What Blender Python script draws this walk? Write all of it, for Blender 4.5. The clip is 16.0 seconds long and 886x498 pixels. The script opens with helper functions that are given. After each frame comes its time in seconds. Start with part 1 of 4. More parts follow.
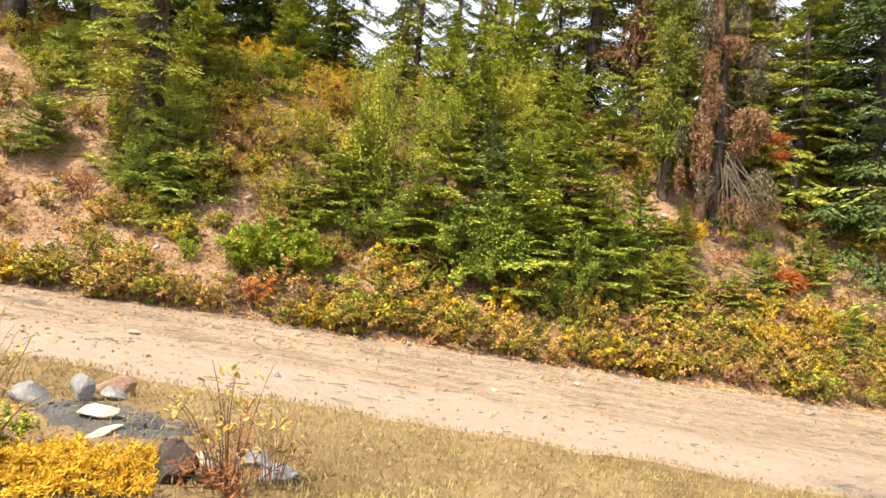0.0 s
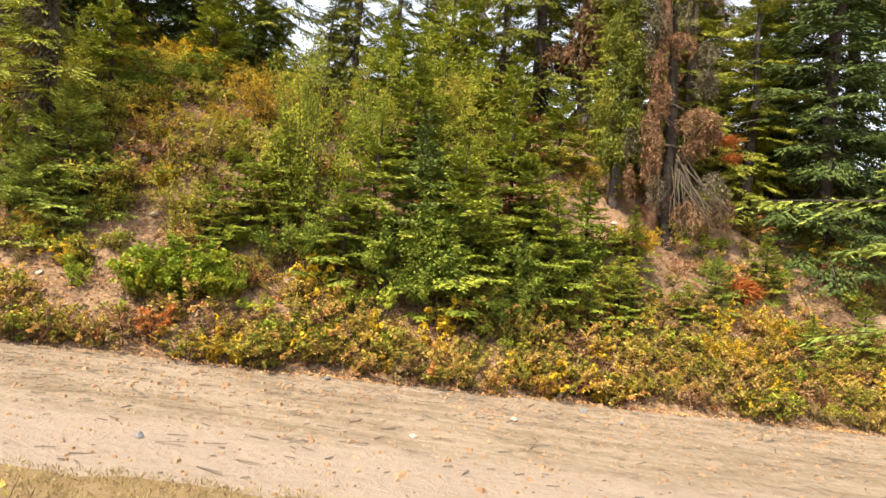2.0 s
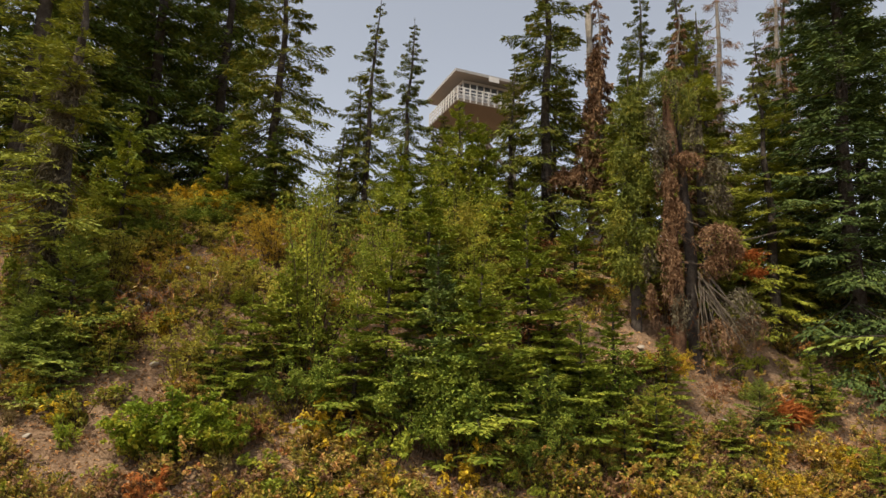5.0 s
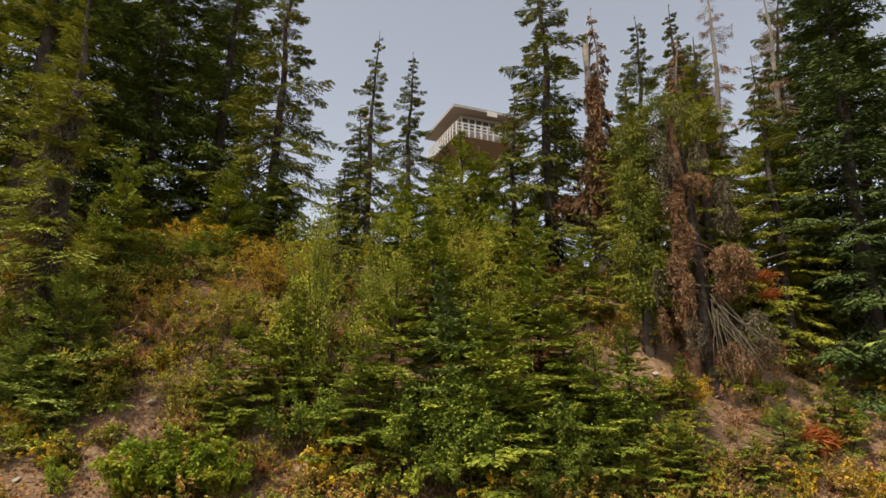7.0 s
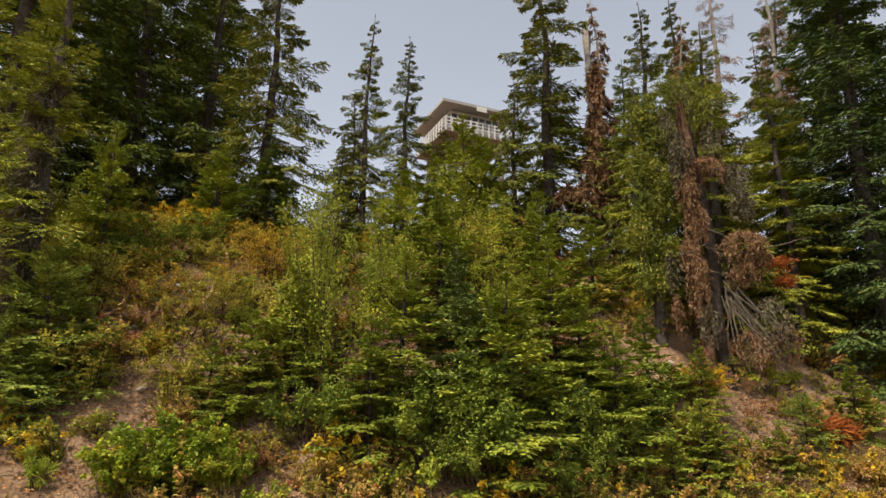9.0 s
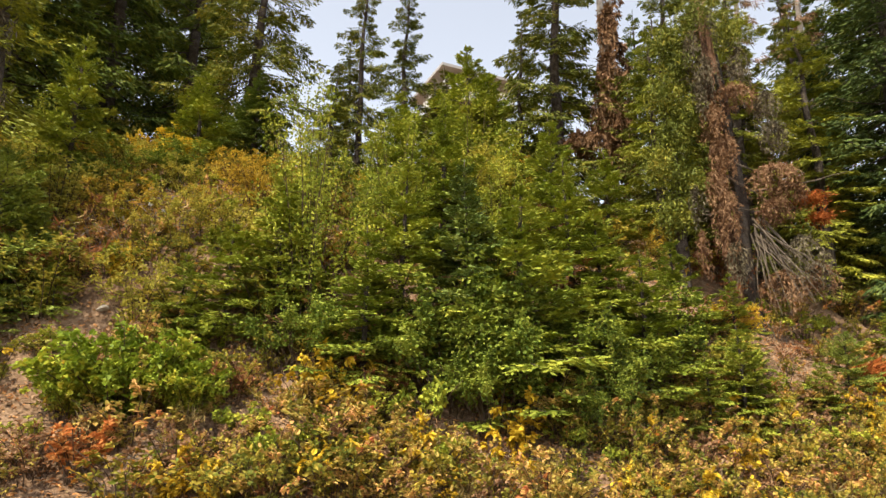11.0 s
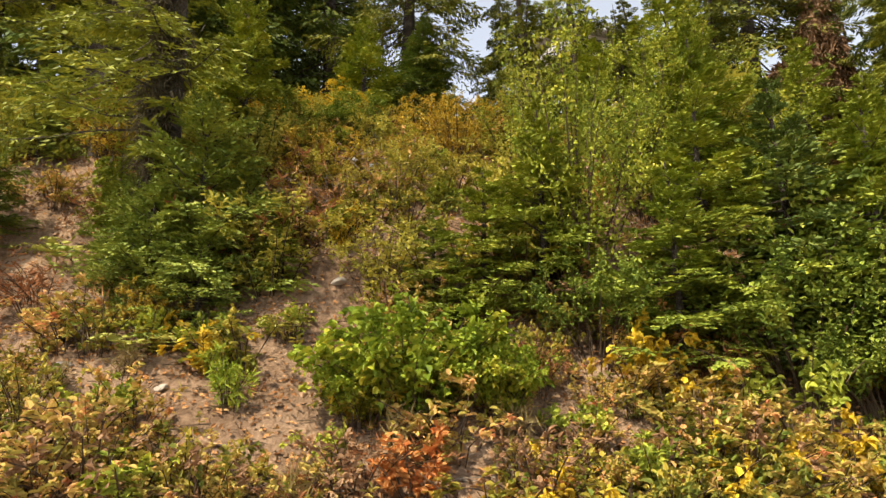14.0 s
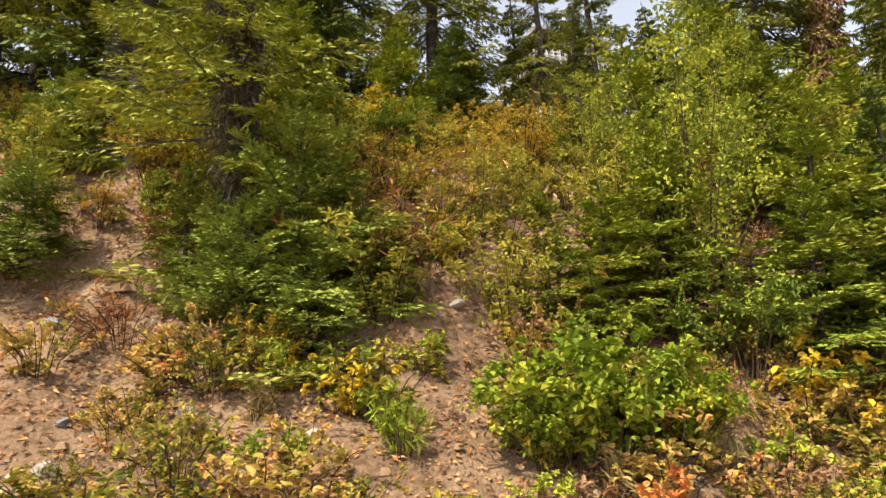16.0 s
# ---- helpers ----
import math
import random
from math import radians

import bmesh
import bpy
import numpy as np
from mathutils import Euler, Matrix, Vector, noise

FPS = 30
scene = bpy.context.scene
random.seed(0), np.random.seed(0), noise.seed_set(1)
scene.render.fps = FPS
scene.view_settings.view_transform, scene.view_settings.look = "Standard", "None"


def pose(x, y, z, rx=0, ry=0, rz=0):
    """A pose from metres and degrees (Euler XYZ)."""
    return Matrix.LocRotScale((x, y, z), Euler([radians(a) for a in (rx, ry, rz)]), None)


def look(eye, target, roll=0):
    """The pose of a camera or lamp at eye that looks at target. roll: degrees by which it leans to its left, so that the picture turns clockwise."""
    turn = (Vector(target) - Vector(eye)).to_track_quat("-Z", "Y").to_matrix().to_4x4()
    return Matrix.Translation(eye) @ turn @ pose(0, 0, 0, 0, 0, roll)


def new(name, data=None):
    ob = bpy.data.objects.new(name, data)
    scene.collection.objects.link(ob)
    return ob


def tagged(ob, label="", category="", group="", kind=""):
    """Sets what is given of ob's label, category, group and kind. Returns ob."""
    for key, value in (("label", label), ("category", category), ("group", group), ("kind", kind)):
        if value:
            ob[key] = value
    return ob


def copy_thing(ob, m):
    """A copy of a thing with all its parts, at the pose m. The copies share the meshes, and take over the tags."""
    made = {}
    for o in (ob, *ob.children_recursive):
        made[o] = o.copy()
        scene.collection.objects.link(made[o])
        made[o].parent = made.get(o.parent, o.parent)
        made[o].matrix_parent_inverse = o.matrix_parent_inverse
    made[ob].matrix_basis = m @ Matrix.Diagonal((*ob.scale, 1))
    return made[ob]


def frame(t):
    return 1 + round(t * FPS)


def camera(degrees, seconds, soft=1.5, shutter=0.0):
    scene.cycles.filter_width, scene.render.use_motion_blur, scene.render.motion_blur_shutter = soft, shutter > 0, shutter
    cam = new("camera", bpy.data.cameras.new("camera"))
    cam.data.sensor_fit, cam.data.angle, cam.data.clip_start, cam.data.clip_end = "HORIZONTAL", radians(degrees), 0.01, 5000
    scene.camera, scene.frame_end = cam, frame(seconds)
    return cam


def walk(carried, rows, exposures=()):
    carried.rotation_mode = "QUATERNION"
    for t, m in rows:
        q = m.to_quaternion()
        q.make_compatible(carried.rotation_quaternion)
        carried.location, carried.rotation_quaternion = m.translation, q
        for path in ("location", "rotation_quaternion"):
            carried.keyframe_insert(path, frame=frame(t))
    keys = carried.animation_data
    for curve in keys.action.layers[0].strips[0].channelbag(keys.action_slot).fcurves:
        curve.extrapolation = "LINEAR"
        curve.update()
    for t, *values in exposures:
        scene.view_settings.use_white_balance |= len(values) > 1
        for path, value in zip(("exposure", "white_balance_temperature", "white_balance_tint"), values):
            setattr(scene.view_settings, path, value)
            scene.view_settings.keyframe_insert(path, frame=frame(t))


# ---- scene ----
cam = camera(71.2, 16.0)
PATH = [
    (0, (-0.677, 0.832, 2.432), (-0.683, 2.831, 2.402), 5.5),
    (0.5, (-0.375, 1.244, 2.593), (-0.345, 3.243, 2.558), 5.4),
    (1, (-0.141, 1.479, 2.703), (-0.078, 3.477, 2.667), 5.0),
    (1.5, (-0.027, 1.828, 2.71), (0.055, 3.827, 2.692), 4.8),
    (2, (0.082, 2.131, 2.723), (0.184, 4.128, 2.72), 4.3),
    (2.5, (0.139, 2.413, 2.701), (0.237, 4.41, 2.736), 3.9),
    (3, (0.167, 2.71, 2.688), (0.259, 4.706, 2.781), 3.6),
    (3.5, (0.114, 2.808, 2.849), (0.186, 4.795, 3.064), 2.6),
    (4, (0.105, 2.825, 2.981), (0.164, 4.804, 3.259), 2.3),
    (4.5, (0.118, 2.786, 3.006), (0.16, 4.757, 3.342), 2.0),
    (7, (0.015, 3.206, 2.804), (0.043, 5.139, 3.314), 0.2),
    (7.5, (-0.116, 3.478, 2.749), (-0.092, 5.408, 3.272), -0.1),
    (8, (-0.279, 3.814, 2.69), (-0.244, 5.743, 3.218), -0.5),
    (8.5, (-0.604, 3.926, 2.632), (-0.538, 5.853, 3.162), -0.5),
    (8.7, (-0.647, 3.971, 2.601), (-0.562, 5.898, 3.128), -0.3),
    (10.8, (-0.661, 5.63, 1.534), (-0.542, 7.561, 2.045), 0.5),
    (11, (-0.756, 5.841, 1.498), (-0.64, 7.775, 1.995), 0.4),
    (11.5, (-1.121, 6.346, 1.496), (-1.006, 8.282, 1.985), 0.1),
    (12, (-1.474, 6.776, 1.481), (-1.403, 8.716, 1.961), -0.1),
    (12.5, (-1.964, 7.217, 1.516), (-1.955, 9.163, 1.979), -0.3),
    (13, (-2.564, 7.524, 1.611), (-2.618, 9.473, 2.057), -0.1),
    (13.5, (-3.103, 7.935, 1.611), (-3.206, 9.884, 2.045), -0.3),
    (14, (-3.761, 8.184, 1.667), (-3.878, 10.133, 2.1), -0.6),
    (14.5, (-4.293, 8.412, 1.718), (-4.382, 10.364, 2.147), -0.9),
    (15, (-4.829, 8.598, 1.815), (-4.854, 10.549, 2.252), -1.5),
    (15.5, (-5.311, 8.589, 1.99), (-5.299, 10.539, 2.436), -2.2),
    (16, (-5.915, 8.638, 1.981), (-5.861, 10.586, 2.431), -2.7),
]
EXPOSURES = [(0, 1.08), (1.5, 0.9), (3.0, 0.85), (3.5, 0.8), (4.0, 0.42), (4.5, -0.1), (4.7, -0.2), (7.0, -0.18), (8.7, -0.08), (10.8, 0.65), (12.0, 0.58), (14.5, 0.58), (16.0, 0.65)]
walk(cam, [(t, look(e, a, r)) for t, e, a, r in PATH], EXPOSURES)

# ---- light ----
SUN_EL, SUN_AZ = radians(58), radians(222)      # height, and compass way from +y towards +x
world = bpy.data.worlds.new("hazy_sky")
scene.world = world
world.use_nodes = True
wn = world.node_tree.nodes
sky = wn.new("ShaderNodeTexSky")
sky.sky_type = "NISHITA"
sky.sun_disc = False
sky.sun_elevation, sky.sun_rotation = SUN_EL, SUN_AZ
sky.air_density, sky.dust_density, sky.ozone_density = 1.0, 2.5, 1.0
haze = wn.new("ShaderNodeHueSaturation")
haze.inputs["Saturation"].default_value = 0.35
world.node_tree.links.new(sky.outputs[0], haze.inputs["Color"])
world.node_tree.links.new(haze.outputs[0], wn["Background"].inputs[0])
haze.inputs["Value"].default_value = 1.65
wn["Background"].inputs[1].default_value = 0.128
sun = new("sun", bpy.data.lights.new("sun", "SUN"))
sun.data.energy, sun.data.angle, sun.data.color = 5.0, radians(1.5), (1.0, 0.87, 0.66)
toward = Vector((math.sin(SUN_AZ) * math.cos(SUN_EL), math.cos(SUN_AZ) * math.cos(SUN_EL), math.sin(SUN_EL)))
sun.matrix_basis = look(toward * 60, (0, 0, 0))


# ---- materials ----
def base_mat(name, rough=0.8):
    m = bpy.data.materials.new(name)
    m.use_nodes = True
    nt = m.node_tree
    b = nt.nodes["Principled BSDF"]
    b.inputs["Roughness"].default_value = rough
    b.inputs["Specular IOR Level"].default_value = 0.12
    return m, nt, b


def ramp(nt, cols):
    r = nt.nodes.new("ShaderNodeValToRGB")
    e = r.color_ramp.elements
    while len(e) < len(cols):
        e.new(0.5)
    for i, c in enumerate(cols):
        e[i].position = i / (len(cols) - 1)
        e[i].color = (*c, 1)
    return r


def noise_tex(nt, scale, detail=5, rough=0.6, coord="Object"):
    tc = nt.nodes.new("ShaderNodeTexCoord")
    n = nt.nodes.new("ShaderNodeTexNoise")
    n.inputs["Scale"].default_value, n.inputs["Detail"].default_value = scale, detail
    n.inputs["Roughness"].default_value = rough
    nt.links.new(tc.outputs[coord], n.inputs["Vector"])
    return n


def bump(nt, b, src, strength, dist):
    k = nt.nodes.new("ShaderNodeBump")
    k.inputs["Strength"].default_value, k.inputs["Distance"].default_value = strength, dist
    nt.links.new(src, k.inputs["Height"])
    nt.links.new(k.outputs[0], b.inputs["Normal"])


def leaf_mat(name, cols, rough=0.55, through_light=0.08):
    """Leaves that differ one by one, and patch by patch over the plant."""
    m, nt, b = base_mat(name, rough)
    geo = nt.nodes.new("ShaderNodeNewGeometry")
    n = noise_tex(nt, 1.7, 3)
    info = nt.nodes.new("ShaderNodeObjectInfo")
    mix = nt.nodes.new("ShaderNodeMath")
    mix.operation = "MULTIPLY_ADD"
    mix.inputs[1].default_value = 0.45
    nt.links.new(geo.outputs["Random Per Island"], mix.inputs[0])
    sc = nt.nodes.new("ShaderNodeMath")
    sc.operation = "MULTIPLY_ADD"
    sc.inputs[1].default_value, sc.inputs[2].default_value = 1.2, -0.34
    nt.links.new(n.outputs["Fac"], sc.inputs[0])
    ad = nt.nodes.new("ShaderNodeMath")
    ad.operation = "MULTIPLY_ADD"
    ad.inputs[1].default_value = 0.16
    nt.links.new(info.outputs["Random"], ad.inputs[0])
    nt.links.new(sc.outputs[0], ad.inputs[2])
    nt.links.new(ad.outputs[0], mix.inputs[2])
    r = ramp(nt, cols)
    nt.links.new(mix.outputs[0], r.inputs[0])
    nt.links.new(r.outputs[0], b.inputs["Base Color"])
    tr = nt.nodes.new("ShaderNodeBsdfTranslucent")
    nt.links.new(r.outputs[0], tr.inputs[0])
    ms = nt.nodes.new("ShaderNodeMixShader")
    ms.inputs[0].default_value = through_light
    nt.links.new(b.outputs[0], ms.inputs[1])
    nt.links.new(tr.outputs[0], ms.inputs[2])
    nt.links.new(ms.outputs[0], nt.nodes["Material Output"].inputs[0])
    return m


def rough_mat(name, cols, scale, bstr=0.6, bdist=0.02, rough=0.9, fine=9.0, streak=False):
    """A mottled surface: broad patches, finer grain and relief."""
    m, nt, b = base_mat(name, rough)
    n1, n2 = noise_tex(nt, scale, 6), noise_tex(nt, scale * fine, 6, 0.7)
    mx = nt.nodes.new("ShaderNodeMix")
    mx.inputs[0].default_value = 0.45
    nt.links.new(n1.outputs["Fac"], mx.inputs[2])
    nt.links.new(n2.outputs["Fac"], mx.inputs[3])
    st = nt.nodes.new("ShaderNodeMapRange")
    st.inputs[1].default_value, st.inputs[2].default_value = 0.3, 0.7
    nt.links.new(mx.outputs[0], st.inputs[0])
    if streak:      # ruts and drag marks along the way
        mp = nt.nodes.new("ShaderNodeMapping")
        mp.inputs["Scale"].default_value = (.4, 2.6, 1)
        mp.inputs["Rotation"].default_value = (0, 0, -.12)
        nt.links.new(n1.inputs["Vector"].links[0].from_socket, mp.inputs["Vector"])
        nt.links.new(mp.outputs[0], n1.inputs["Vector"])
        n1.inputs["Scale"].default_value = 1.3
    r = ramp(nt, cols)
    nt.links.new(st.outputs[0], r.inputs[0])
    out = r.outputs[0]
    if streak:      # one wheel track packed smooth and pale along the near side
        sep = nt.nodes.new("ShaderNodeSeparateXYZ")
        nt.links.new(noise_tex(nt, 1).inputs["Vector"].links[0].from_socket, sep.inputs[0])
        wob = noise_tex(nt, .7, 4)
        at = nt.nodes.new("ShaderNodeMath")
        at.operation = "MULTIPLY_ADD"
        at.inputs[1].default_value = 1.1
        nt.links.new(wob.outputs["Fac"], at.inputs[0])
        nt.links.new(sep.outputs["Y"], at.inputs[2])
        band = nt.nodes.new("ShaderNodeMapRange")
        band.interpolation_type = "SMOOTHSTEP"
        band.inputs[1].default_value, band.inputs[2].default_value = 10.9, 9.7
        nt.links.new(at.outputs[0], band.inputs[0])
        part_of = nt.nodes.new("ShaderNodeMath")
        part_of.operation = "MULTIPLY"
        part_of.inputs[1].default_value = .75
        nt.links.new(band.outputs[0], part_of.inputs[0])
        pale = nt.nodes.new("ShaderNodeMix")
        pale.data_type = "RGBA"
        pale.inputs[7].default_value = (.285, .225, .178, 1)
        nt.links.new(part_of.outputs[0], pale.inputs[0])
        nt.links.new(out, pale.inputs[6])
        out = pale.outputs[2]
    nt.links.new(out, b.inputs["Base Color"])
    bump(nt, b, n2.outputs["Fac"], bstr, bdist)
    return m


M_ROAD = rough_mat("sandy_gravel", [(.075, .05, .032), (.185, .137, .092), (.275, .215, .157), (.27, .22, .172)], 0.55, 1.0, 0.06, fine=14, streak=True)
M_VERGE = rough_mat("dry_turf", [(0.064, 0.043, 0.02), (0.128, 0.085, 0.041), (0.196, 0.136, 0.07), (0.204, 0.153, 0.093)], 0.8, 0.8, 0.03, fine=12)
M_SOIL = rough_mat("bank_soil", [(0.049, 0.03, 0.019), (0.175, 0.108, 0.064), (0.33, 0.218, 0.134), (0.504, 0.375, 0.252)], 1.1, 1.0, 0.07, fine=14)
M_BARK = rough_mat("dark_bark", [(.025, .02, .015), (.07, .055, .045), (.16, .14, .12)], 5, 1.0, 0.03)
M_GREYWOOD = rough_mat("weathered_wood", [(.12, .10, .085), (.26, .23, .20), (.42, .38, .33)], 6, 0.8, 0.01)
M_DRIFT = rough_mat("dull_dead_wood", [(0.053, 0.041, 0.032), (0.112, 0.09, 0.068), (0.203, 0.165, 0.128)], 6, 0.8, 0.01)
M_REDBARK = rough_mat("peeling_red_bark", [(.03, .022, .018), (.09, .05, .032), (.22, .12, .07), (.26, .19, .14)], 4, 1.0, 0.03)
M_STEM = rough_mat("shrub_stem", [(.03, .02, .014), (.075, .05, .03), (.14, .10, .065)], 8, 0.3, 0.005)
M_STONE = rough_mat("grey_stone", [(.09, .088, .088), (.19, .185, .182), (.32, .315, .31)], 4, 0.8, 0.02)
M_PALESTONE = rough_mat("pale_stone", [(.22, .185, .14), (.35, .30, .24), (.48, .43, .36)], 5, 0.6, 0.01)
M_RUSTSTONE = rough_mat("rusty_stone", [(.10, .07, .055), (.24, .15, .10), (.36, .26, .19)], 5, 0.8, 0.02)
M_CLOD = rough_mat("soil_clods", [(.15, .088, .05), (.28, .175, .10), (.40, .29, .19)], 6, 0.6, 0.01)
M_TANWOOD = rough_mat("pale_broken_wood", [(.16, .11, .06), (.28, .20, .11), (.40, .31, .18)], 6, 0.6, 0.01)
M_ASH = rough_mat("fire_pit_ash", [(0.025, 0.025, 0.025), (0.07, 0.068, 0.065), (0.13, 0.125, 0.12)], 3, 0.7, 0.02)
M_FIR = leaf_mat("dark_fir_needles", [(0.028, 0.037, 0.009), (0.082, 0.101, 0.017), (0.175, 0.188, 0.027), (0.354, 0.293, 0.044)])
M_FIRFAR = leaf_mat("deep_fir_needles", [(0.03, 0.05, 0.012), (0.078, 0.115, 0.022), (0.157, 0.194, 0.032), (0.313, 0.287, 0.044)])
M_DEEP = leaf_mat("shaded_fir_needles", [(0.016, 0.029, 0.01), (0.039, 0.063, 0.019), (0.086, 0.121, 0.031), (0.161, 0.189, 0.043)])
M_FIRBLUE = leaf_mat("blue_green_needles", [(0.029, 0.046, 0.01), (0.081, 0.119, 0.027), (0.187, 0.233, 0.054), (0.299, 0.319, 0.066)])
M_YOUNG = leaf_mat("young_fir_needles", [(0.05, 0.073, 0.01), (0.145, 0.191, 0.023), (0.278, 0.311, 0.038), (0.427, 0.407, 0.055)])
M_SPRUCE = leaf_mat("dusky_spruce_needles", [(0.045, 0.068, 0.014), (0.129, 0.172, 0.032), (0.246, 0.293, 0.05), (0.396, 0.409, 0.07)])
M_OLIVE = leaf_mat("yellowing_fir_needles", [(0.045, 0.062, 0.015), (0.163, 0.184, 0.027), (0.316, 0.331, 0.041), (0.526, 0.46, 0.056)])
M_DEADNEEDLE = leaf_mat("dead_brown_needles", [(0.032, 0.02, 0.012), (0.116, 0.063, 0.034), (0.249, 0.143, 0.076), (0.345, 0.222, 0.131)], 0.9, 0.12)
M_RUSTNEEDLE = leaf_mat("rust_red_needles", [(0.12, 0.032, 0.008), (0.275, 0.076, 0.019), (0.414, 0.16, 0.038)], 0.9, 0.2)
M_LICHEN = leaf_mat("grey_lichen_twigs", [(0.037, 0.03, 0.02), (0.109, 0.091, 0.059), (0.241, 0.205, 0.129)], 0.9, 0.1)
M_ALDER = leaf_mat("alder_leaves", [(0.057, 0.084, 0.011), (0.165, 0.21, 0.024), (0.343, 0.362, 0.042), (0.585, 0.518, 0.071)], 0.7, 0.15)
M_ALDERDARK = leaf_mat("dark_alder_leaves", [(0.032, 0.057, 0.011), (0.101, 0.145, 0.021), (0.24, 0.285, 0.038), (0.427, 0.429, 0.075)], 0.68, 0.12)
M_WILLOW = leaf_mat("willow_leaves", [(0.092, 0.091, 0.014), (0.231, 0.221, 0.032), (0.454, 0.392, 0.061), (0.571, 0.492, 0.101)], 0.6, 0.26)
M_BRIGHT = leaf_mat("bright_green_leaves", [(0.042, 0.07, 0.006), (0.124, 0.179, 0.014), (0.275, 0.33, 0.03), (0.505, 0.426, 0.045)], 0.5, 0.26)
M_YELLOW = leaf_mat("yellow_leaves", [(0.135, 0.098, 0.01), (0.382, 0.239, 0.018), (0.637, 0.441, 0.035), (0.638, 0.51, 0.059)], 0.6, 0.26)
M_GOLD = leaf_mat("golden_brown_leaves", [(0.084, 0.068, 0.01), (0.254, 0.182, 0.021), (0.504, 0.337, 0.038), (0.6, 0.46, 0.063)], 0.6, 0.26)
M_ORANGE = leaf_mat("orange_leaves", [(0.24, 0.077, 0.02), (0.487, 0.148, 0.037), (0.576, 0.273, 0.082), (0.576, 0.397, 0.146)], 0.6, 0.26)
M_HERB = leaf_mat("mixed_autumn_leaves", [(0.059, 0.088, 0.018), (0.205, 0.196, 0.04), (0.454, 0.353, 0.075), (0.562, 0.333, 0.11), (0.594, 0.216, 0.09)], 0.6, 0.26)
M_HERBG = leaf_mat("olive_herb_leaves", [(0.053, 0.071, 0.012), (0.152, 0.166, 0.026), (0.384, 0.303, 0.045), (0.553, 0.402, 0.066)], 0.6, 0.26)
M_DRY = leaf_mat("dry_grass", [(0.116, 0.081, 0.028), (0.255, 0.185, 0.072), (0.403, 0.344, 0.15)], 0.8, 0.3)
M_LITTER = leaf_mat("leaf_litter", [(0.099, 0.041, 0.017), (0.299, 0.137, 0.053), (0.594, 0.316, 0.123), (0.571, 0.502, 0.237)], 0.9, 0.1)
M_REDTWIG = leaf_mat("red_brown_twigs", [(0.072, 0.03, 0.014), (0.199, 0.077, 0.03), (0.347, 0.154, 0.066)], 0.9, 0.2)
M_DRYLEAF = leaf_mat("dry_pinkish_leaves", [(0.088, 0.043, 0.022), (0.214, 0.111, 0.054), (0.327, 0.192, 0.099), (0.354, 0.244, 0.142)], 0.8, 0.2)
M_HUCKLE = leaf_mat("reddening_green_leaves", [(0.035, 0.067, 0.01), (0.138, 0.165, 0.021), (0.285, 0.218, 0.03), (0.515, 0.139, 0.031)], 0.6, 0.25)
M_TANBARK = rough_mat("tan_bark", [(.07, .04, .026), (.20, .11, .065), (.36, .22, .14)], 5, 1.0, 0.02)
M_MOSS = leaf_mat("yellow_moss", [(0.189, 0.112, 0.01), (0.477, 0.279, 0.022), (0.72, 0.476, 0.054)], 0.9, 0.3)
M_FERN = leaf_mat("fern_fronds", [(0.108, 0.128, 0.021), (0.287, 0.286, 0.054), (0.539, 0.514, 0.113)], 0.6, 0.26)
M_WHITE = leaf_mat("white_petals", [(0.44, 0.448, 0.44), (0.8, 0.8, 0.792)], 0.6, 0.3)


def paint_mat(name, col, rough=0.55):
    m, nt, b = base_mat(name, rough)
    n = noise_tex(nt, 3, 6)
    r = ramp(nt, [tuple(c * 0.75 for c in col), col])
    nt.links.new(n.outputs["Fac"], r.inputs[0])
    nt.links.new(r.outputs[0], b.inputs["Base Color"])
    return m


M_PAINT = paint_mat("white_lookout_paint", (.62, .60, .57))
M_ROOF = paint_mat("grey_roof", (.36, .345, .33))
M_TIMBER = paint_mat("tower_timber", (.20, .17, .14))
M_GLASS, _nt, _b = base_mat("window_glass", 0.08)
_b.inputs["Base Color"].default_value = (.10, .11, .12, 1)
_b.inputs["Specular IOR Level"].default_value = 0.6


# ---- mesh helpers ----
def mesh_ob(name, V, F, mat, parent=None, label="", smooth=False):
    me = bpy.data.meshes.new(name)
    me.from_pydata(np.asarray(V, float).reshape(-1, 3).tolist(), [], [list(f) for f in F] if not isinstance(F, np.ndarray) else F.tolist())
    if smooth:
        me.polygons.foreach_set("use_smooth", [True] * len(me.polygons))
    me.materials.append(mat)
    ob = new(name, me)
    if parent:
        ob.parent = parent
    return tagged(ob, label)


def part(name, bm, mat, parent, label=""):
    me = bpy.data.meshes.new(name)
    bm.to_mesh(me)
    bm.free()
    me.materials.append(mat)
    ob = new(name, me)
    ob.parent = parent
    return tagged(ob, label)


def join(*pieces):
    """Several (V, F) of four-cornered faces as one."""
    Vs, Fs, n = [], [], 0
    for V, F in pieces:
        Vs.append(V)
        Fs.append(F + n)
        n += len(V)
    return np.concatenate(Vs), np.concatenate(Fs)


